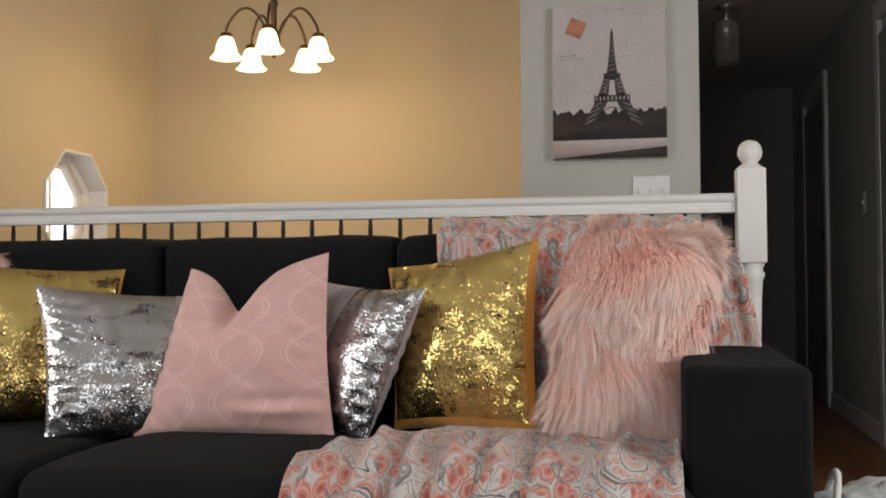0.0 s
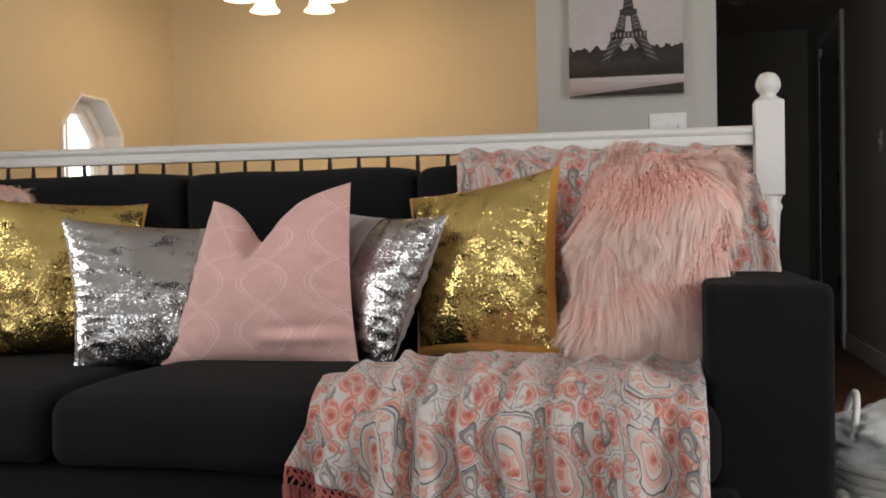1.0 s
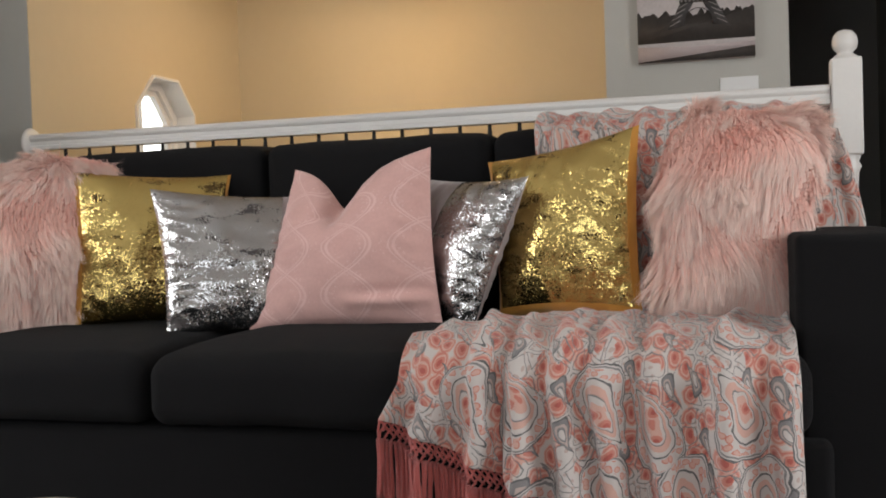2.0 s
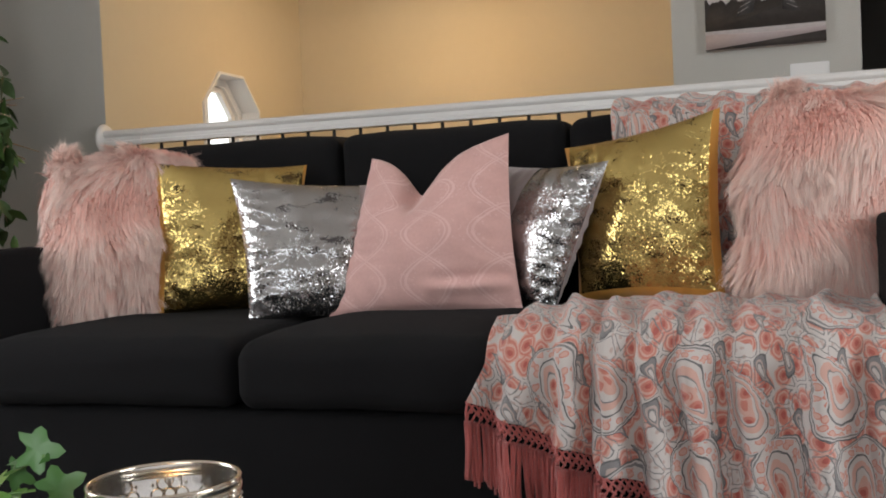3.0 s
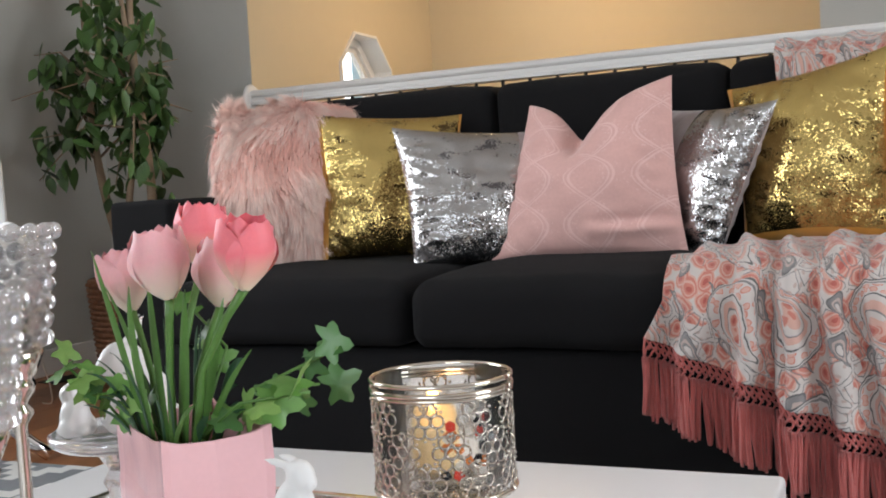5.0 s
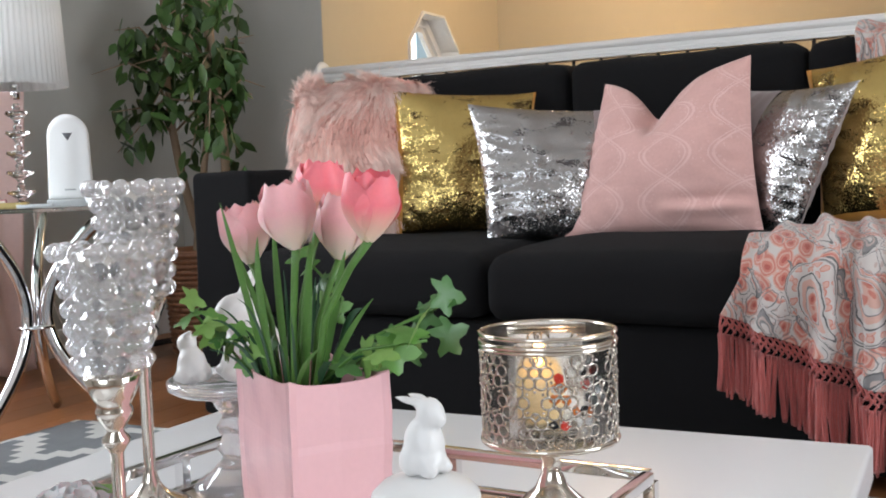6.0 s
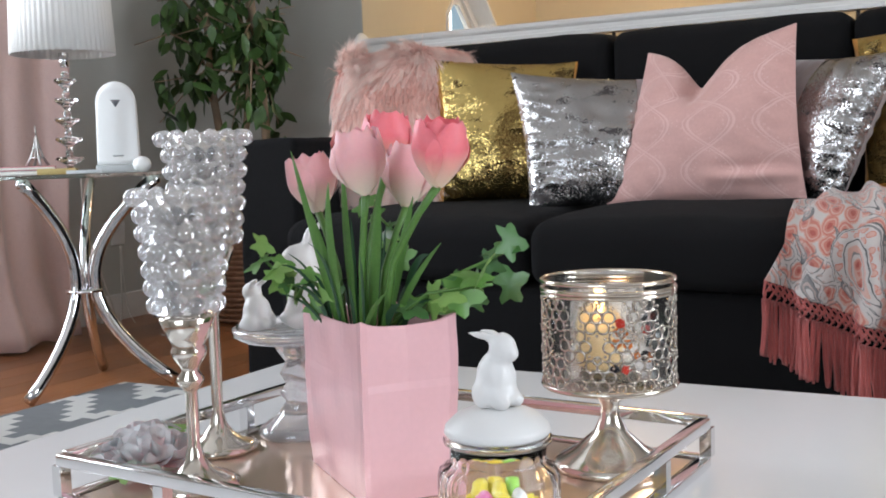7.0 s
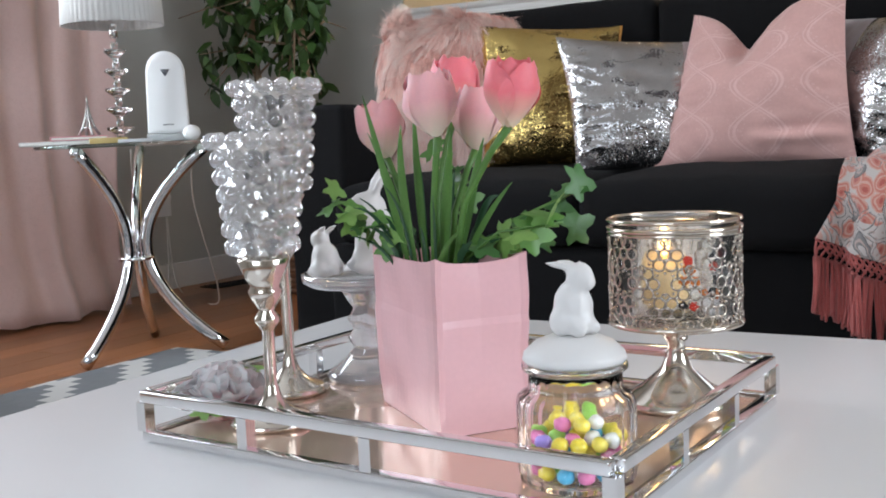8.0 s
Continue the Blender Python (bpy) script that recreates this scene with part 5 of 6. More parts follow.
part("flame", lathe([(0, 0.037), (0.004, 0.041), (0.0058, 0.048), (0.0042, 0.057), (0.0012, 0.065), (0, 0.067)], 12), FLAME, pillar, "small warm flame")
spot = bpy.data.lights.new("candle_light", "POINT")
spot.energy, spot.color, spot.shadow_soft_size = 0.02, (1.0, 0.60, 0.25), 0.006
new("candle_light", spot).location = (-0.580, 0.690, BASE + 0.0875 + 0.074)
part("wick", tube([(0, 0, 0.031), (0, 0, 0.039)], 0.0007, 5), BLACK_IRON, pillar)

# the silk flower lying in the tray
peony = thing("silk_peony", -0.975, 0.487, BASE, "pale pink and white silk peony lying in the tray", "flower", 20)


def ruffle_mesh(material, seed):
    """A broad cupped silk petal with a crumpled rim."""
    bm = bmesh.new()
    uvl = bm.loops.layers.uv.new("UVMap")
    nu, nv = 12, 8
    g = []
    for j in range(nv + 1):
        v = j / nv
        line = []
        for i in range(nu + 1):
            u = -1 + 2 * i / nu
            wave = math.sin(9 * u + seed) * 0.07 + 0.10 * noise.noise(Vector((u * 2.4, v * 2, seed)))
            half = 0.15 + 0.62 * math.sin(min(1.0, v * 1.25) * 1.5)
            line.append(bm.verts.new((u * half, -0.30 * v * (1 - v) * 4 * 0.5 + wave * v * v - 0.18 * u * u * v, v * (1 - 0.16 * u * u) + wave * 0.5 * v)))
        g.append(line)
    for j in range(nv):
        for i in range(nu):
            ij = ((j, i), (j, i + 1), (j + 1, i + 1), (j + 1, i))
            f = bm.faces.new([g[a][b] for a, b in ij])
            f.smooth = True
            for lp, (a, b) in zip(f.loops, ij):
                lp[uvl].uv = (b / nu, a / nv)
    me = bpy.data.meshes.new("petal")
    bm.to_mesh(me)
    bm.free()
    me.materials.append(material)
    return me


SILK = petal_material("silk_petal", (1.0, 0.86, 0.87), (0.95, 0.40, 0.45))
silk_inputs = SILK.node_tree.nodes["Principled BSDF"].inputs
silk_inputs["Subsurface Weight"].default_value, silk_inputs["Subsurface Scale"].default_value, silk_inputs["Subsurface Radius"].default_value = 0.8, 0.02, (1.0, 0.8, 0.8)
RUFFLES = [ruffle_mesh(SILK, k * 2.3) for k in range(4)]
for k in range(22):
    t = k / 22
    ob = part("petal", RUFFLES[k % 4], None, peony)
    size = 0.042 - 0.006 * t
    ob.matrix_basis = Matrix.Translation((0, 0, 0.010 + 0.006 * t)) @ pose(0, 0, 0, 0, 0, 137.5 * k) @ pose(0, 0, 0, 70 - 62 * t, 0, 0) @ Matrix.Diagonal((size, size, size, 1))
for k in range(3):
    ob = part("leaf", IVY_MESHES[1], None, peony, "bright green silk leaf" if k == 0 else "")
    ob.matrix_basis = Matrix.Translation((0.015 * k - 0.01, -0.035 + 0.05 * (k == 2), 0.012 + 0.03 * (k == 2))) @ pose(0, 0, 0, 10, 5, -60 + 60 * k) @ Matrix.Diagonal((0.026, 0.018, 0.02, 1))


# ---- chandelier in the entry ----
chandelier = thing("chandelier", -1.60, 4.40, 1.86, "five-arm bronze chandelier with lit bell-shaped glass shades", "chandelier")
BRONZE = mat("antique_bronze", (0.12, 0.075, 0.045), 0.35, 0.9, vary=0.2)
part("body", lathe([(0, -0.03), (0.012, -0.022), (0.016, -0.012), (0.009, -0.002), (0.014, 0.01), (0.026, 0.03), (0.030, 0.055), (0.020, 0.085), (0.012, 0.11), (0.012, 0.20), (0.02, 0.22), (0.01, 0.24)], 20), BRONZE, chandelier)
part("rod", tube([(0, 0, 0.23), (0, 0, TOP - 1.86)], 0.010, 10), BRONZE, chandelier)
for k in range(5):
    a = radians(-76 + 72 * k)
    ca, sa = math.cos(a), math.sin(a)
    pts = []
    for t in np.linspace(0, 1, 15):
        r = 0.02 + 0.19 * t
        z = 0.06 + 0.13 * math.sin(math.pi * min(1, t * 0.94)) ** 0.8 - 0.01 * t
        pts.append((r * ca, r * sa, z + 0.01 * t))
    pts.append((0.212 * ca, 0.212 * sa, 0.065))
    arm = part("arm", tube(pts, 0.0062, 8), BRONZE, chandelier)
    x, y = 0.212 * ca, 0.212 * sa
    bm = bmesh.new()
    add_lathe(bm, [(0.008, 0.075), (0.024, 0.070), (0.028, 0.055), (0.022, 0.05)], 18, x, y)
    part("shade_cap", bm, BRONZE, arm)
    bm = bmesh.new()
    add_lathe(bm, [(0.022, 0.054), (0.034, 0.040), (0.042, 0.015), (0.047, -0.012), (0.058, -0.030), (0.070, -0.040), (0.068, -0.042), (0.055, -0.030), (0.044, -0.012), (0.039, 0.015), (0.031, 0.038), (0.02, 0.05)], 28, x, y, 0.02, 6)
    part("shade", bm, LIT_GLASS, arm, "lit frosted bell-shaped glass shade")
    data = bpy.data.lights.new("bulb_light", "POINT")
    data.energy, data.color, data.shadow_soft_size = 3.7, (1.0, 0.71, 0.42), 0.04
    new("bulb_light", data).location = (-1.60 + x, 4.40 + y, 1.86 - 0.07)

# ---- the canvas picture, switch plates, hall lamp ----
def flat(points, y, depth=0.002):
    """A thin raised shape in the picture's plane."""
    bm = bmesh.new()
    front = [bm.verts.new((x, y, z)) for x, z in points]
    back = [bm.verts.new((x, y + depth, z)) for x, z in points]
    bm.faces.new(front)
    n = len(points)
    for k in range(n):
        bm.faces.new((front[k], front[(k + 1) % n], back[(k + 1) % n], back[k]))
    return bm


pic = thing("canvas_picture", -0.112, 4.20, 1.315, "canvas print of an iron lattice tower over dark trees", "picture")
PW, PH = 0.222, 0.612
part("canvas", box(-PW, PW, -0.036, -0.001, 0, PH, 0.003), mat("printed_sky", (0.52, 0.47, 0.465), 0.8, vary=0.3, scale=7, bump=0.2, bump_scale=900), pic)
PRINT_DARK = mat("printed_trees", (0.085, 0.07, 0.062), 0.8, scale=26, second=(0.008, 0.007, 0.007))
PRINT_GREY = mat("printed_iron", (0.11, 0.10, 0.098), 0.8, scale=45, second=(0.02, 0.018, 0.018))
rng = random.Random(2)
top = [(-PW + 2 * PW * k / 60, 0.176 + 0.020 * rng.random() + 0.006 * math.sin(k)) for k in range(61)]
part("tree_band", flat([(-PW, 0.075), (PW, 0.075)] + top[::-1], -0.0365, 0.0005), PRINT_DARK, pic)
part("lawn_band", flat([(-PW, 0.003), (PW, 0.042), (PW, 0.060), (0.0, 0.054), (-PW, 0.063)], -0.0366, 0.0006), mat("printed_path", (0.50, 0.42, 0.42), 0.8, vary=0.15), pic)
part("ground_band", flat([(-PW, 0.0005), (PW, 0.0005), (PW, 0.042), (-PW, 0.003)], -0.0364, 0.0004), PRINT_DARK, pic)


def tower(points_left, nm):
    part(nm, flat(points_left + [(-x, z) for x, z in points_left[::-1]], -0.0372, 0.0007), PRINT_GREY, pic).location.x = 0.012


tower([(-0.005, 0.50), (-0.010, 0.42), (-0.021, 0.335)], "tower_spire")
tower([(-0.003, 0.512), (-0.003, 0.50)], "tower_tip")
tower([(-0.033, 0.337), (-0.033, 0.320)], "tower_platform")
for s in (-1, 1):
    part("tower_leg", flat([(s * 0.031, 0.322), (s * 0.007, 0.322), (s * 0.016, 0.245), (s * 0.056, 0.245)], -0.0372, 0.0007), PRINT_GREY, pic).location.x = 0.012
    part("tower_foot", flat([(s * 0.066, 0.228), (s * 0.016, 0.228)] + [(s * (0.020 + 0.032 * math.sin(t)), 0.205 - 0.075 * (1 - math.cos(t))) for t in (0.3, 0.6, 0.9, 1.2, 1.5)] + [(s * 0.122, 0.122), (s * 0.090, 0.18)], -0.0372, 0.0007), PRINT_GREY, pic).location.x = 0.012
LATTICE = mat("printed_lattice", (0.34, 0.31, 0.30), 0.8, vary=0.3, scale=60)
for s in (-1, 1):
    for k in range(4):
        z = 0.258 + 0.015 * k
        xo, xi = 0.052 - 0.0052 * k, 0.020 - 0.0025 * k
        for x0, x1 in ((xo, xi), (xi, xo)):
            part("lattice_bar", flat([(s * x0, z), (s * x1, z + 0.013), (s * x1, z + 0.0155), (s * x0, z + 0.0025)], -0.0380, 0.0004), LATTICE, pic).location.x = 0.012
    for k in range(4):
        z = 0.135 + 0.022 * k
        part("lattice_bar", flat([(s * (0.110 - 0.010 * k), z), (s * (0.070 - 0.010 * k), z + 0.020), (s * (0.070 - 0.010 * k), z + 0.023), (s * (0.110 - 0.010 * k), z + 0.003)], -0.0380, 0.0004), LATTICE, pic).location.x = 0.012
for k in range(8):
    z, w = 0.345 + 0.018 * k, 0.017 - 0.0016 * k
    part("lattice_bar", flat([(-w, z), (w, z + 0.010), (w, z + 0.012), (-w, z + 0.002)], -0.0380, 0.0004), LATTICE, pic).location.x = 0.012
for k in range(9):
    x = -0.062 + 0.0155 * k
    part("lattice_bar", flat([(x - 0.003, 0.228), (x + 0.003, 0.228), (x + 0.003, 0.246), (x - 0.003, 0.246)], -0.0380, 0.0004), LATTICE, pic).location.x = 0.012
tower([(-0.070, 0.250), (-0.070, 0.224)], "tower_platform")
tower([(-0.012, 0.322), (-0.014, 0.31)], "tower_brace")
part("arch", tube([(0.062 * math.cos(t) + 0.012, -0.0372, 0.130 + 0.072 * math.sin(t)) for t in np.linspace(0.1, 3.04, 16)], 0.006, 6, 0.2), PRINT_GREY, pic)
part("stamp", flat([(-0.172, 0.505), (-0.112, 0.478), (-0.085, 0.540), (-0.145, 0.567)], -0.0372, 0.0006), mat("printed_stamp", (0.55, 0.24, 0.16), 0.8, vary=0.3, scale=60), pic, "faded orange postage stamp print")
part("postmark", tube([(0.155 + 0.034 * math.cos(t), -0.0368, 0.385 + 0.034 * math.sin(t)) for t in np.linspace(0, 6.28, 24)], 0.0012, 5, 0.3), mat("faded_ink", (0.40, 0.36, 0.36), 0.8), pic, "faded round postmark")
for x0, x1, z in ((-0.195, -0.10, 0.395), (-0.19, -0.13, 0.41), (0.05, 0.09, 0.40), (-0.02, 0.06, 0.585), (0.09, 0.14, 0.565)):
    part("script_line", flat([(x0, z), (x1, z + 0.004), (x1, z + 0.008), (x0, z + 0.003)], -0.0370, 0.0005), mat("faded_ink", (0.44, 0.40, 0.40), 0.8), pic)

switch = thing("light_switch", 0.047, 4.20, 1.185, "white triple light switch plate on the grey wall", "switch")
part("plate", box(-0.072, 0.072, -0.007, -0.001, -0.058, 0.058, 0.003), WHITE_PLASTIC, switch)
for x in (-0.045, 0.0, 0.045):
    part("toggle", box(x - 0.005, x + 0.005, -0.016, -0.006, -0.012, 0.012, 0.002), WHITE_PLASTIC, switch)
switch = thing("light_switch", 1.17, 6.0, 1.25, "white light switch on the hallway wall", "switch")
part("plate", box(-0.007, -0.001, -0.036, 0.036, -0.058, 0.058, 0.003), WHITE_PLASTIC, switch)
part("toggle", box(-0.015, -0.006, -0.005, 0.005, -0.012, 0.012, 0.002), WHITE_PLASTIC, switch)
hall_lamp = thing("hall_lamp", 0.47, 6.2, 2.42, "unlit cylindrical crystal ceiling lamp in the hallway", "lamp")
part("mount", lathe([(0, 0), (0.07, 0), (0.07, -0.02), (0.02, -0.03), (0.02, -0.1)], 20), CHROME, hall_lamp)
part("crystal_drum", lathe([(0.075, -0.10), (0.075, -0.34), (0.070, -0.34), (0.070, -0.10), (0.075, -0.10)], 24, 0.03, 12), CRYSTAL, hall_lamp)

# ---- side table, lamp and its small things ----
CX, CY, CT = -2.50, 1.80, 0.600
side = thing("side_table", CX, CY, 0, "round glass side table on three curved chrome legs", "table")
gt_ = part("glass_top", lathe([(0, CT - 0.010), (0.246, CT - 0.010), (0.25, CT - 0.008), (0.25, CT - 0.002), (0.246, CT), (0, CT)], 48), GREEN_GLASS, side, "round greenish glass top")
gt_.visible_shadow = False
for deg in (-82, 30, 128):
    a = radians(deg)
    pts = []
    for t in np.linspace(0, 1, 22):
        z = 0.014 + (CT - 0.032) * t
        r = 0.262 - 0.232 * math.sin(math.pi * (0.02 + 0.93 * t)) ** 0.85
        pts.append((r * math.cos(a), r * math.sin(a), z))
    leg = part("leg", tube(pts, 0.0155, 10, 1.2), CHROME, side)
    bm = bmesh.new()
    add_lathe(bm, [(0, CT - 0.034), (0.014, CT - 0.034), (0.014, CT - 0.0105), (0, CT - 0.0105)], 16, pts[-1][0], pts[-1][1])
    part("pad", bm, CHROME, leg)
part("hub", lathe([(0, 0.27), (0.05, 0.27), (0.052, 0.275), (0.05, 0.28), (0, 0.28)], 24), CHROME, side)

LAMP_CRYSTAL = glass("lamp_crystal", (0.97, 0.98, 0.99), 0.0, 1.5)
lamp = thing("table_lamp", -2.585, 1.855, CT, "table lamp with stacked crystal stem and white pleated shade", "lamp")
part("base", lathe([(0, 0), (0.045, 0), (0.046, 0.006), (0.020, 0.012), (0.010, 0.02), (0, 0.02)], 24), CHROME, lamp)
for k in range(5):
    z = 0.035 + 0.055 * k
    r = 0.040 - 0.002 * k
    part("crystal", lathe([(0.007, z - 0.020), (0.011, z - 0.012), (0.016, z - 0.008), (r, z + 0.006), (r * 0.93, z + 0.012), (0.014, z + 0.013), (0.009, z + 0.018), (0.012, z + 0.026), (0.007, z + 0.034), (0, z + 0.034)], 10), LAMP_CRYSTAL, lamp, "faceted crystal disc" if k == 0 else "", False)
part("neck", tube([(0, 0, 0.30), (0, 0, 0.34)], 0.013, 12), CHROME, lamp)
bm = bmesh.new()
n = 220
A, B, C, D = [], [], [], []
for k in range(n):
    a = 2 * math.pi * k / n
    q = 0.0014 * (1 if k % 4 < 2 else -1)
    for lst, r, z in ((A, 0.142, 0.335), (B, 0.130, 0.60), (C, 0.128, 0.60), (D, 0.140, 0.335)):
        lst.append(bm.verts.new(((r + q) * math.cos(a), (r + q) * math.sin(a), z)))
for k in range(n):
    j = (k + 1) % n
    bm.faces.new((A[k], A[j], B[j], B[k])), bm.faces.new((B[k], B[j], C[j], C[k])), bm.faces.new((C[k], C[j], D[j], D[k])), bm.faces.new((D[k], D[j], A[j], A[k]))
part("shade", bm, WHITE_PLEAT, lamp, "white finely pleated drum shade")

diff = thing("white_device", -2.372, 1.835, CT, "white rounded upright fragrance diffuser with a small black triangle", "device", 42)
bm = bmesh.new()
prof = []
for t in np.linspace(0, 1, 13):
    prof.append((-0.056 + 0.004 * t, 0.165 * t))
arc = [(-0.052 * math.cos(t), 0.165 + 0.058 * math.sin(t)) for t in np.linspace(0.15, math.pi - 0.15, 14)]
outline = prof + arc + [(-x, z) for x, z in prof[::-1]]
rings = []
for s, y in ((0.90, -0.030), (1.0, -0.022), (1.0, 0.022), (0.90, 0.030)):
    rings.append([bm.verts.new((x * s, y, 0.022 + (z * s))) for x, z in outline])
for P, Q in zip(rings, rings[1:]):
    for k in range(len(P)):
        j = (k + 1) % len(P)
        bm.faces.new((P[k], P[j], Q[j], Q[k]))
bm.faces.new(rings[0]), bm.faces.new(rings[-1])
part("body", bm, WHITE_PLASTIC, diff)
part("stand", box(-0.060, 0.060, -0.034, 0.034, 0.0, 0.021, 0.005), mat("clear_acrylic", (0.75, 0.77, 0.78), 0.15, vary=0.1, scale=60, Transmission_Weight=0.4), diff, "clear speckled stand")
part("mark", flat([(-0.013, 0.195), (0.013, 0.195), (0.0, 0.175)], -0.0312, 0.002), mat("grey_mark", (0.12, 0.12, 0.13), 0.4), diff, "dark triangular mark")
part("script_bar", flat([(-0.014, 0.043), (0.014, 0.043), (0.014, 0.047), (-0.014, 0.047)], -0.0312, 0.002), mat("grey_print", (0.35, 0.35, 0.35), 0.5), diff)

egg = part("white_ball", lathe([(0, 0), (0.012, 0.002), (0.022, 0.010), (0.025, 0.020), (0.021, 0.033), (0.011, 0.040), (0, 0.042)], 20), PORCELAIN)
egg.matrix_basis = pose(-2.295, 1.84, CT)
tagged(egg, "small white ceramic ball on the glass table", "ornament")
mini = thing("tower_figurine", -2.625, 1.775, CT + 0.026, "small silver metal souvenir tower on the magazines", "figurine", 20)
PEWTER = mat("pewter", (0.45, 0.44, 0.43), 0.35, 0.9, vary=0.15)
for sx in (-1, 1):
    for sy in (-1, 1):
        part("leg", tube([(sx * 0.021, sy * 0.021, 0), (sx * 0.012, sy * 0.012, 0.022), (sx * 0.006, sy * 0.006, 0.048), (0, 0, 0.088)], [0.0042, 0.0036, 0.0028, 0.002], 6), PEWTER, mini)
part("deck", box(-0.015, 0.015, -0.015, 0.015, 0.020, 0.024), PEWTER, mini)
part("upper_deck", box(-0.009, 0.009, -0.009, 0.009, 0.047, 0.050), PEWTER, mini)
part("spire", tube([(0, 0, 0.084), (0, 0, 0.100), (0, 0, 0.112)], [0.003, 0.002, 0.0008], 6), PEWTER, mini)
for k, (x, y, w, d, h, z, rz, col, lab) in enumerate(((-2.640, 1.715, 0.23, 0.15, 0.012, 0.0, 35, (0.55, 0.52, 0.50), "black and white patterned magazine on the glass table"), (-2.615, 1.73, 0.15, 0.105, 0.012, 0.0125, 48, (0.55, 0.22, 0.24), "thin pink notebook on a magazine"),
                                                     (-2.50, 1.735, 0.10, 0.06, 0.016, 0.0, 42, (0.50, 0.38, 0.16), "small gold box on the glass table"), (-2.43, 1.765, 0.09, 0.055, 0.010, 0.0, 40, (0.55, 0.56, 0.57), "small silver glitter box on the glass table"))):
    b = thing("notebook" if k < 2 else "trinket_box", x, y, CT + z, lab, "book" if k < 2 else "box", rz)
    part("cover", box(-w / 2, w / 2, -d / 2, d / 2, 0, h, 0.002), mat("cover_paper", col, 0.45, 0.0 if k < 2 else 0.7, vary=0.5 if k == 0 else 0.15, scale=25), b)
    if k < 2:
        part("pages", box(-w / 2 + 0.004, w / 2 - 0.002, -d / 2 - 0.001, d / 2 - 0.004, 0.003, h - 0.003), mat("paper", (0.75, 0.73, 0.68), 0.8), b, "", False)

# ---- curtain, rug, plant, cords ----
def curtain_material():
    m = mat("blush_curtain", (0.70, 0.50, 0.46), 0.5, vary=0.10, scale=4, bump=0.2, bump_scale=350, Sheen_Weight=0.3)
    nt, L = m.node_tree, m.node_tree.links.new
    b = nt.nodes["Principled BSDF"]
    tc, vo = nt.nodes.new("ShaderNodeTexCoord"), nt.nodes.new("ShaderNodeTexVoronoi")
    vo.inputs["Scale"].default_value = 130
    lt = nt.nodes.new("ShaderNodeMath")
    lt.operation = "LESS_THAN"
    lt.inputs[1].default_value = 0.30
    no = nt.nodes.new("ShaderNodeTexNoise")
    no.inputs["Scale"].default_value = 5
    gt2, mul = nt.nodes.new("ShaderNodeMath"), nt.nodes.new("ShaderNodeMath")
    gt2.operation, mul.operation, gt2.inputs[1].default_value = "GREATER_THAN", "MULTIPLY", 0.45
    L(tc.outputs["Object"], vo.inputs["Vector"]), L(vo.outputs["Distance"], lt.inputs[0]), L(tc.outputs["Object"], no.inputs["Vector"]), L(no.outputs[0], gt2.inputs[0])
    L(lt.outputs[0], mul.inputs[0]), L(gt2.outputs[0], mul.inputs[1]), L(mul.outputs[0], b.inputs["Metallic"])
    return m


curtain = thing("curtain", -3.25, 2.02, 0, "blush pink shimmering floor-length curtain", "curtain")
bm = bmesh.new()
ny, nz = 150, 40
g = []
for j in range(nz + 1):
    z = 0.012 + (2.38 - 0.012) * j / nz
    line = []
    for i in range(ny + 1):
        t = i / ny
        y = -0.55 + 0.95 * t + 0.02 * math.sin(3 * z + 4 * t)
        d = 0.022 * math.sin(t * 31 + 1.3 * math.sin(z * 1.3) + 3 * noise.noise(Vector((t * 3, 0, 8)))) + 0.026 * math.sin(t * 12 + 0.6 * z) + 0.05 * smooth01((0.25 - z) / 0.25)
        puddle = 0.05 * smooth01((0.10 - z) / 0.1) * noise.noise(Vector((t * 9, 0, 3)))
        line.append(bm.verts.new((0.03 + d + puddle, y, z + 0.012 * noise.noise(Vector((t * 12, 5, 0))) * (j == 0))))
    g.append(line)
for j in range(nz):
    for i in range(ny):
        bm.faces.new((g[j][i], g[j][i + 1], g[j + 1][i + 1], g[j + 1][i]))
panel = part("panel", bm, curtain_material(), curtain)
panel.modifiers.new("thickness", "SOLIDIFY").thickness = 0.004
part("rod", tube([(0.03, -2.2, 2.42), (0.03, 0.5, 2.42)], 0.013, 12), CHROME, curtain)


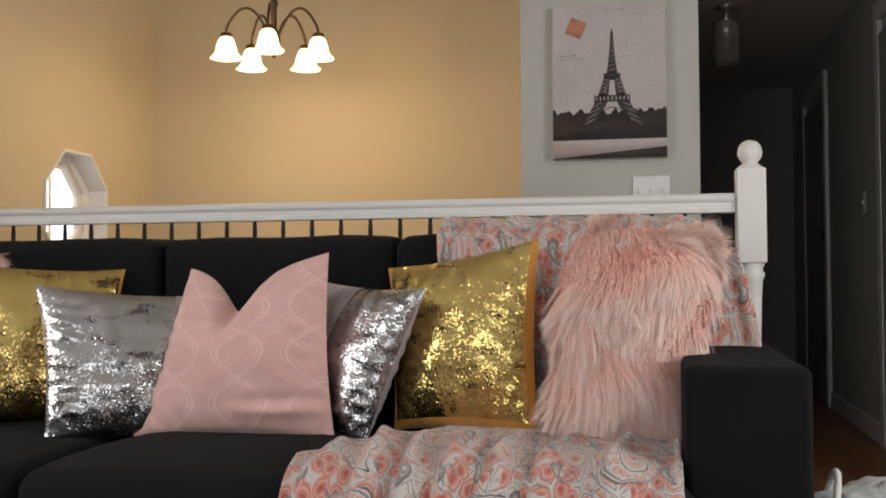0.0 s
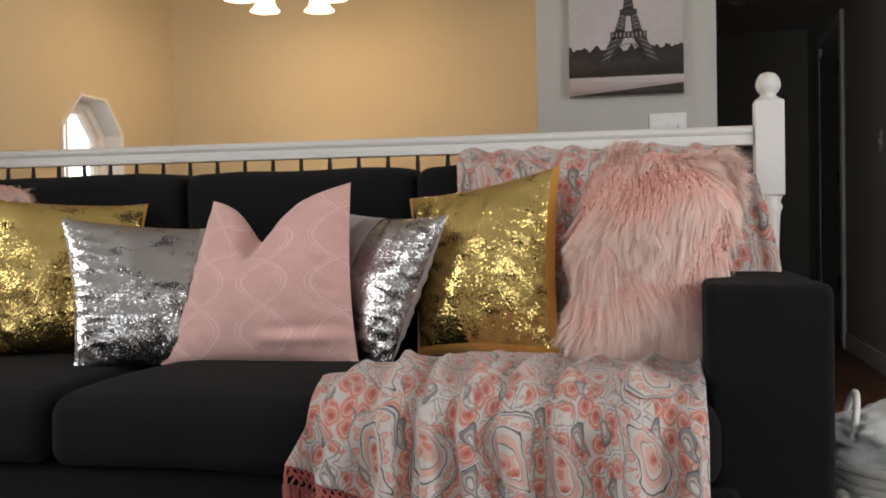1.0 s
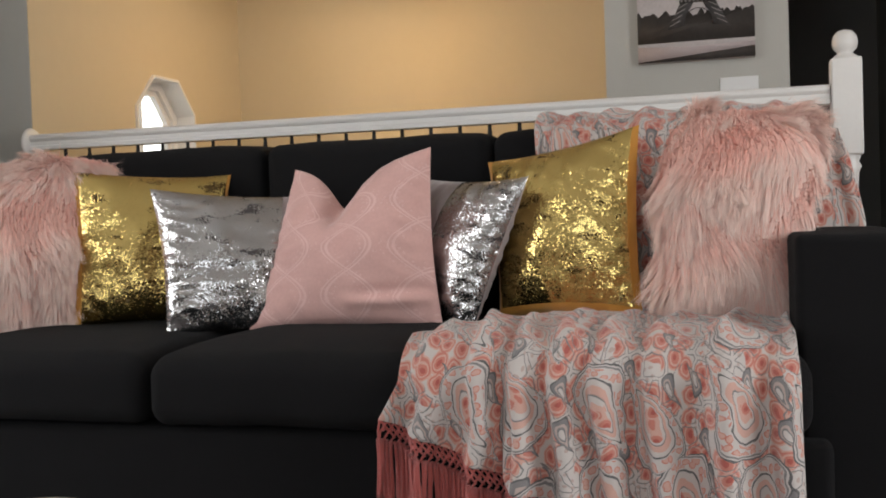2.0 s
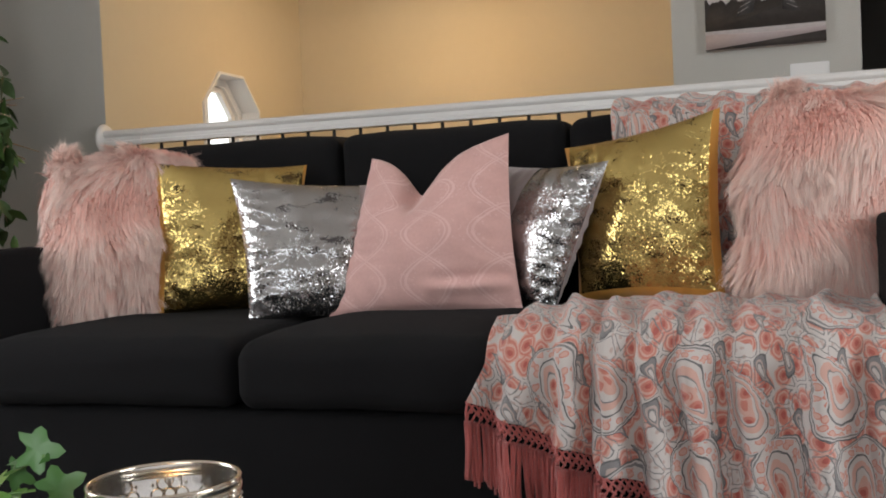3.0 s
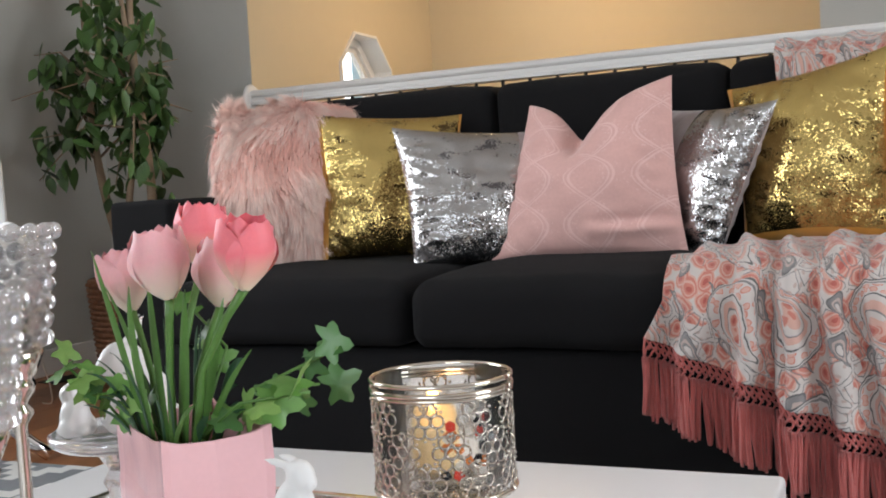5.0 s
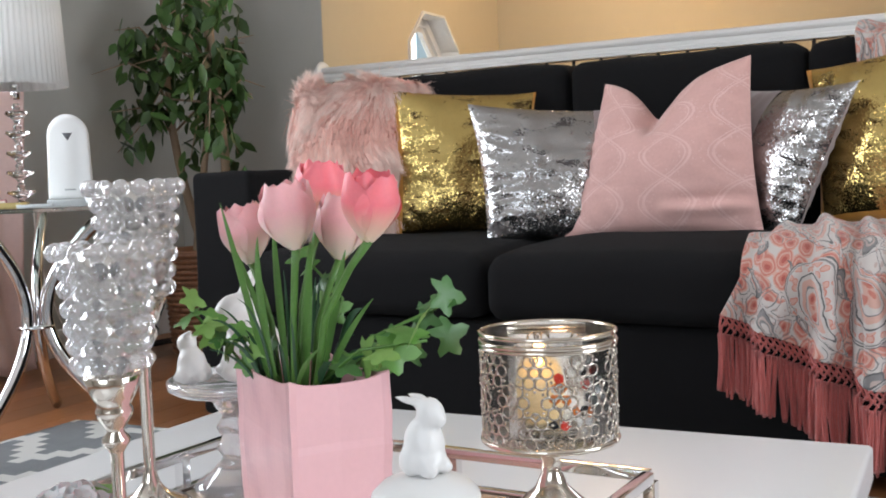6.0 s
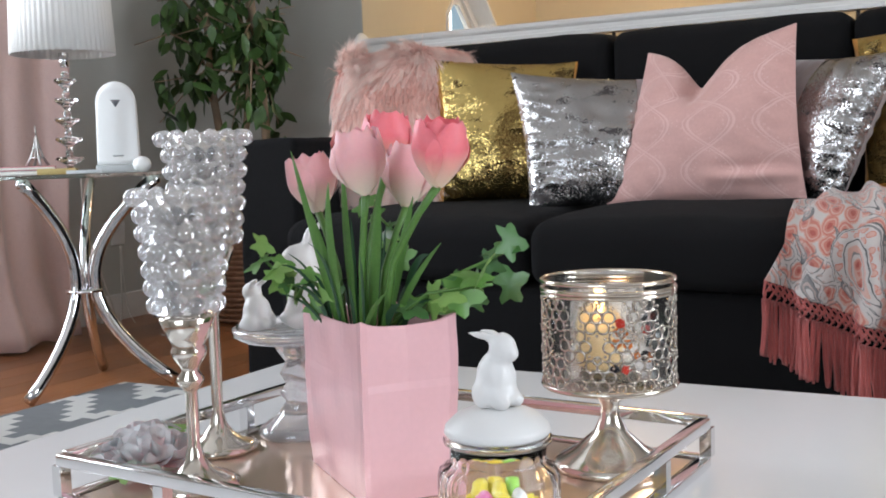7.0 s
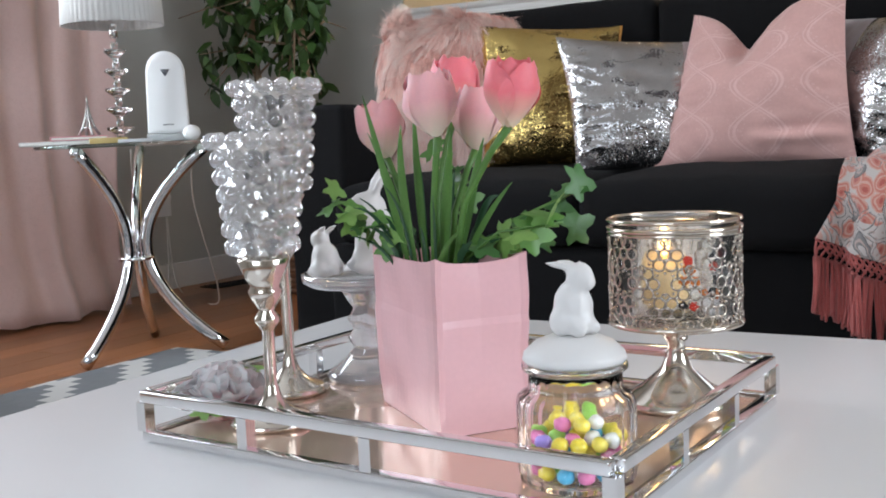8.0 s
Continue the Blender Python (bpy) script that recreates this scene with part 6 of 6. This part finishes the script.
def rug_material():
    m = mat("grey_rug", (0.21, 0.22, 0.235), 0.95, vary=0.25, scale=25, bump=0.9, bump_scale=400)
    nt, L = m.node_tree, m.node_tree.links.new
    b = nt.nodes["Principled BSDF"]
    tc, sep = nt.nodes.new("ShaderNodeTexCoord"), nt.nodes.new("ShaderNodeSeparateXYZ")
    L(tc.outputs["Object"], sep.inputs[0])

    def op(kind, a, c):
        n = nt.nodes.new("ShaderNodeMath")
        n.operation = kind
        for i, v in enumerate((a, c)):
            if isinstance(v, (int, float)):
                n.inputs[i].default_value = v
            else:
                L(v, n.inputs[i])
        return n.outputs[0]
    zig = op("PINGPONG", op("SNAP", sep.outputs[0], 0.04), 0.16)
    pos = op("FRACT", op("DIVIDE", op("ADD", op("ADD", sep.outputs[1], zig), 10.0), 0.24), 0.0)
    band = op("LESS_THAN", op("ABSOLUTE", op("SUBTRACT", pos, 0.5), 0.0), 0.17)
    mix = nt.nodes.new("ShaderNodeMix")
    mix.data_type = "RGBA"
    mix.inputs["B"].default_value = (0.66, 0.65, 0.63, 1)
    old = b.inputs["Base Color"].links[0].from_socket
    L(old, mix.inputs["A"]), L(band, mix.inputs["Factor"]), L(mix.outputs["Result"], b.inputs["Base Color"])
    return m


rug = part("area_rug", box(-1.62, 1.62, -1.35, 1.35, 0.0, 0.012, 0.004), rug_material())
rug.matrix_basis = pose(-0.80, 0.50, 0.0005)
tagged(rug, "grey woven area rug with white zigzag bands", "rug")

tree = thing("ficus_tree", -2.84, 2.96, 0, "tall artificial ficus tree in a brown wicker basket", "tree")
basket = part("basket", lathe([(0, 0.0), (0.135, 0.0), (0.15, 0.01), (0.165, 0.20), (0.178, 0.38), (0.186, 0.40), (0.176, 0.405), (0.165, 0.38), (0.15, 0.2), (0.13, 0.03), (0, 0.03)], 40), WICKER, tree, "brown wicker basket")
bm = bmesh.new()
for j in range(19):
    z = 0.015 + 0.0205 * j
    r0 = 0.151 + 0.029 * (z / 0.38)
    add_tube(bm, [((r0 + 0.005 * math.cos(24 * a + math.pi * (j % 2))) * math.cos(a), (r0 + 0.005 * math.cos(24 * a + math.pi * (j % 2))) * math.sin(a), z) for a in np.linspace(0, 2 * math.pi, 97)], 0.0085, 5, 1.0, False)
part("weave", bm, WICKER, basket)
part("moss", lathe([(0.165, 0.35), (0.09, 0.37), (0, 0.375)], 24), mat("dry_moss", (0.10, 0.09, 0.04), 0.95, vary=0.5, scale=40, bump=1.0, bump_scale=120), tree)
rng = random.Random(14)
ends = []
for k, (dx, dy, lean, rad) in enumerate(((0.03, 0.0, 0.06, 0.021), (-0.04, 0.02, -0.16, 0.019), (0.0, -0.04, 0.03, 0.016))):
    pts = []
    for t in np.linspace(0, 1, 14):
        pts.append((dx + lean * t * 1.4 + 0.035 * math.sin(5 * t + k * 2.2), dy + 0.035 * math.cos(5 * t + k * 2.2), 0.33 + 1.35 * t))
    part("trunk", tube(pts, [rad * (1 - 0.55 * t) for t in np.linspace(0, 1, 14)], 10), BARK, tree)
    for j in range(11):
        t = rng.uniform(0.40, 1.0)
        p = Vector(pts[int(t * 13)])
        a = rng.uniform(0, 6.28)
        ln = rng.uniform(0.16, 0.34)
        e = p + Vector((math.cos(a) * ln, math.sin(a) * ln * 0.7, rng.uniform(-0.02, 0.22)))
        e.y, e.x = min(e.y, 0.42), max(e.x, -0.52)
        m_ = (p + e) / 2 + Vector((0, 0, 0.06))
        ends.append((p, m_, e))
for k, (dx, dy, z0) in enumerate(((-0.02, -0.02, 0.74), (0.10, -0.10, 0.80), (-0.14, -0.08, 0.78), (0.06, 0.02, 0.76))):
    p = Vector((0.02, 0, z0 + 0.18))
    ends.append((p, p + Vector((dx, dy, 0.02)), Vector((dx * 2.0, dy * 2.2, z0))))
for p, m_, e in ends:
    part("twig", tube([p, m_, e], [0.006, 0.004, 0.0018], 6), BARK, tree)
verts, faces = [], []
outline = [(0, 0), (0.18, 0.16), (0.42, 0.24), (0.68, 0.18), (1.0, 0.0)]
for p, m_, e in ends:
    for q in range(21):
        t = 0.25 + 0.80 * rng.random()
        c = p * (1 - t) ** 2 + m_ * 2 * t * (1 - t) + e * t * t
        c = c + Vector((rng.uniform(-1, 1), rng.uniform(-1, 1), rng.uniform(-1, 1))) * 0.055
        if c.y > 0.44 or c.x < -0.50 or not -0.32 < 0.77 * c.x + 0.635 * c.y < 0.15:
            continue
        s = rng.uniform(0.065, 0.10)
        R = pose(0, 0, 0, rng.uniform(-50, 50), rng.uniform(10, 80), rng.uniform(0, 360)).to_3x3()
        i = len(verts)
        for k, (x, w) in enumerate(outline):
            for v in ((x, -w, 0.05 * w - 0.18 * x * x), (x, 0, -0.06 * (w > 0) - 0.18 * x * x), (x, w, 0.05 * w - 0.18 * x * x)):
                verts.append(tuple(c + R @ (Vector(v) * s)))
        for k in range(4):
            for d in (0, 1):
                a = i + 3 * k + d
                faces.append((a, a + 1, a + 4, a + 3))
me = bpy.data.meshes.new("leaves")
me.from_pydata(verts, [], faces)
for pgon in me.polygons:
    pgon.use_smooth = True
LEAFM = FICUS_LEAF
isl = LEAFM.node_tree.nodes.new("ShaderNodeNewGeometry")
hsv = LEAFM.node_tree.nodes.new("ShaderNodeHueSaturation")
mr = LEAFM.node_tree.nodes.new("ShaderNodeMapRange")
mr.inputs["To Min"].default_value, mr.inputs["To Max"].default_value = 0.5, 1.9
pb = LEAFM.node_tree.nodes["Principled BSDF"]
LEAFM.node_tree.links.new(isl.outputs["Random Per Island"], mr.inputs["Value"])
LEAFM.node_tree.links.new(mr.outputs[0], hsv.inputs["Value"])
LEAFM.node_tree.links.new(pb.inputs["Base Color"].links[0].from_socket, hsv.inputs["Color"])
LEAFM.node_tree.links.new(hsv.outputs[0], pb.inputs["Base Color"])
me.materials.append(LEAFM)
tagged(part("leaves", me, None, tree, "dark green glossy ficus leaves"), kind="stuff")

outlet = thing("wall_outlet", XW, 2.80, 0.36, "white wall outlet with a plug in it", "outlet")
part("plate", box(0.001, 0.007, -0.036, 0.036, -0.058, 0.058, 0.002), WHITE_PLASTIC, outlet)
part("plug", box(0.006, 0.034, -0.014, 0.014, 0.006, 0.034, 0.004), WHITE_PLASTIC, outlet)
for k, (x0, y0) in enumerate(((-2.66, 1.90), (-2.40, 1.90))):
    pts = [(x0 - 0.1, y0 + 0.15, CT - 0.02), (x0 - 0.25, y0 + 0.3, 0.40), (x0 - 0.36, y0 + 0.5, 0.10), (x0 - 0.5, y0 + 0.62, 0.006), (-3.32, 2.72 + 0.05 * k, 0.02), (-3.365, 2.78, 0.34)]
    out = []
    for a, b, c, d in zip([pts[0]] + pts, pts, pts[1:], pts[2:] + [pts[-1]]):
        for t in np.linspace(0, 1, 7)[:-1]:
            out.append(tuple(0.5 * (2 * b[i] + (c[i] - a[i]) * t + (2 * a[i] - 5 * b[i] + 4 * c[i] - d[i]) * t * t + (-a[i] + 3 * b[i] - 3 * c[i] + d[i]) * t ** 3) for i in range(3)))
    cord = tagged(part("power_cord", tube(out, 0.0026, 6), mat("clear_cord", (0.62, 0.60, 0.56), 0.35)), "thin pale power cord hanging to the floor", "cord", "cords behind the side table")
vent = thing("floor_vent", -3.22, 3.02, 0.0, "dark metal floor vent by the baseboard", "vent", 80)
part("frame", box(-0.16, 0.16, -0.055, 0.055, 0.0005, 0.005, 0.002), BLACK_IRON, vent)
for k in range(12):
    part("slat", box(-0.145 + 0.025 * k, -0.135 + 0.025 * k, -0.045, 0.045, 0.005, 0.008), BLACK_IRON, vent, "", False)

# ---- white cloth heap in a basket behind the arm, and the white cabinet edge ----
heap = thing("cloth_basket", 0.63, 2.40, 0, "white rope basket heaped with a rumpled white blanket", "basket")
bm = bmesh.new()
bmesh.ops.create_icosphere(bm, subdivisions=5, radius=1.0)
for v in bm.verts:
    n_ = v.co.copy()
    d = 1 + 0.20 * noise.noise(n_ * 2.2) + 0.16 * abs(noise.noise(n_ * 4.5 + Vector((3, 0, 0)))) + 0.05 * abs(noise.noise(n_ * 11))
    v.co = Vector((n_.x * 0.235 * d, n_.y * 0.225 * d, 0.315 + n_.z * 0.085 * d))
part("blanket", bm, mat("white_fleece", (0.78, 0.79, 0.80), 0.95, vary=0.06, scale=15, bump=0.6, bump_scale=180), heap, "rumpled white fleece")
ROPE = mat("white_rope", (0.70, 0.69, 0.66), 0.9, vary=0.2, scale=40, bump=0.8, bump_scale=160)
for k in range(13):
    z, r = 0.014 + 0.0205 * k, 0.205 + 0.0032 * k
    part("rope_coil", tube([((r + 0.004 * math.sin(9 * a + k)) * math.cos(a), (r + 0.004 * math.sin(9 * a + k)) * math.sin(a), z) for a in np.linspace(0, 2 * math.pi, 56)], 0.0118, 7), ROPE, heap)
for k in range(26):
    a = 2 * math.pi * k / 26
    ca, sa = math.cos(a), math.sin(a)
    part("rope_loop", tube([((0.258 + 0.010 * math.sin(t)) * ca - 0.020 * math.cos(t) * sa, (0.258 + 0.010 * math.sin(t)) * sa + 0.020 * math.cos(t) * ca, 0.175 + 0.055 * math.sin(t)) for t in np.linspace(0, math.pi, 8)], 0.0105, 7), ROPE, heap, "thick looped rope" if k == 0 else "")
part("rim", tube([(0.252 * math.cos(a), 0.252 * math.sin(a), 0.282) for a in np.linspace(0, 2 * math.pi, 48)], 0.011, 8), ROPE, heap)
for sgn in (-1, 1):
    part("handle", tube([(sgn * (0.215 - 0.025 * math.sin(t)), -0.075 * math.cos(t), 0.285 + 0.135 * math.sin(t)) for t in np.linspace(0, math.pi, 16)], 0.008, 8), ROPE, heap, "arched rope handle")
part("bottom", lathe([(0, 0.002), (0.205, 0.002), (0.205, 0.012), (0, 0.012)], 40), ROPE, heap)

cab = thing("white_cabinet", -2.66, 0.98, 0, "white painted cabinet on short black feet", "cabinet", 0)
part("body", box(-0.25, 0.25, -0.25, 0.13, 0.06, 0.62, 0.006), WHITE_LACQUER, cab)
part("door", box(-0.24, 0.24, 0.131, 0.145, 0.07, 0.61, 0.004), WHITE_LACQUER, cab)
part("knob", lathe([(0, 0), (0.008, 0.002), (0.012, 0.012), (0, 0.018)], 12), CHROME, cab).matrix_basis = pose(0.2, 0.146, 0.34, -90)
for sx in (-0.22, 0.22):
    for y in (-0.22, 0.10):
        part("foot", box(sx - 0.025, sx + 0.025, y - 0.025, y + 0.025, 0.0, 0.06, 0.003), BLACK_IRON, cab)

# ---- the wooden floor boards ----
WOOD = mat("oiled_red_oak", (0.34, 0.135, 0.052), 0.32, vary=0.2, scale=3, bump=0.1, bump_scale=50)
nt = WOOD.node_tree
pb = nt.nodes["Principled BSDF"]
info, hs, mr = nt.nodes.new("ShaderNodeObjectInfo"), nt.nodes.new("ShaderNodeHueSaturation"), nt.nodes.new("ShaderNodeMapRange")
mr.inputs["To Min"].default_value, mr.inputs["To Max"].default_value = 0.7, 1.25
grain, mpg = nt.nodes.new("ShaderNodeTexNoise"), nt.nodes.new("ShaderNodeMapping")
mpg.inputs["Scale"].default_value = (60, 3, 1)
grain.inputs["Scale"].default_value, grain.inputs["Detail"].default_value = 1.0, 5
tcg = nt.nodes.new("ShaderNodeTexCoord")
mg = nt.nodes.new("ShaderNodeMix")
mg.data_type, mg.blend_type = "RGBA", "MULTIPLY"
mg.inputs["Factor"].default_value = 0.5
nt.links.new(tcg.outputs["Object"], mpg.inputs[0]), nt.links.new(mpg.outputs[0], grain.inputs["Vector"])
nt.links.new(info.outputs["Random"], mr.inputs["Value"]), nt.links.new(mr.outputs[0], hs.inputs["Value"])
nt.links.new(pb.inputs["Base Color"].links[0].from_socket, hs.inputs["Color"])
nt.links.new(hs.outputs[0], mg.inputs["A"]), nt.links.new(grain.outputs[0], mg.inputs["B"]), nt.links.new(mg.outputs["Result"], pb.inputs["Base Color"])
floor_ob = bpy.data.objects["floor"]
hall_floor = bpy.data.objects["floor.001"]
BOARD_W, BOARD_L = 0.11, 1.15
cache = {}


def board(x, y0, y1, parent):
    length = round(y1 - y0, 3)
    if length < 0.02:
        return
    if length not in cache:
        bm = box(-BOARD_W / 2 + 0.0007, BOARD_W / 2 - 0.0007, -length / 2 + 0.0007, length / 2 - 0.0007, -0.0115, 0.0)
        me = bpy.data.meshes.new("floor_board")
        bmesh.ops.recalc_face_normals(bm, faces=bm.faces)
        bm.to_mesh(me)
        bm.free()
        me.materials.append(WOOD)
        cache[length] = me
    ob = new("floor_board", cache[length])
    ob.parent = parent
    ob.location = (x, (y0 + y1) / 2, 0)


STEPS = (0.0, 0.40, 0.80, 0.20, 0.60)
k = 0
x = XW + BOARD_W / 2
while x < -0.6:
    y = -0.60 - STEPS[k % 5]
    while y < 3.50:
        board(x, max(y, -0.6), min(y + BOARD_L, 3.50), floor_ob)
        y += BOARD_L
    x += BOARD_W
    k += 1
edge_x = x - BOARD_W / 2
x = 0.255
while x < 1.17:
    y = 3.55 - STEPS[k % 5]
    while y < 9.0:
        board(x, max(y, 3.525), min(y + BOARD_L, 9.0), hall_floor)
        y += BOARD_L
    x += BOARD_W
    k += 1
verts, faces = [], []


def joined_board(x, y0, y1):
    i = len(verts)
    h = BOARD_W / 2 - 0.0007
    for z in (-0.0115, 0.0):
        verts.extend(((x - h, y0 + 0.0007, z), (x + h, y0 + 0.0007, z), (x + h, y1 - 0.0007, z), (x - h, y1 - 0.0007, z)))
    faces.extend((tuple(i + q for q in f) for f in ((4, 5, 6, 7), (0, 1, 5, 4), (1, 2, 6, 5), (2, 3, 7, 6), (3, 0, 4, 7))))


x = XW + BOARD_W / 2
k = 0
while x < XE:
    y = YS - STEPS[k % 5]
    stop = 3.50 if x > edge_x else -0.6
    while y < stop:
        a, b = max(y, YS), min(y + BOARD_L, stop)
        if b - a > 0.02:
            joined_board(x, a, b)
        y += BOARD_L
    x += BOARD_W
    k += 1
me = bpy.data.meshes.new("floor_boards")
me.from_pydata(verts, [], faces)
me.materials.append(WOOD)
tagged(part("floor_boards", me, None, floor_ob), kind="stuff")
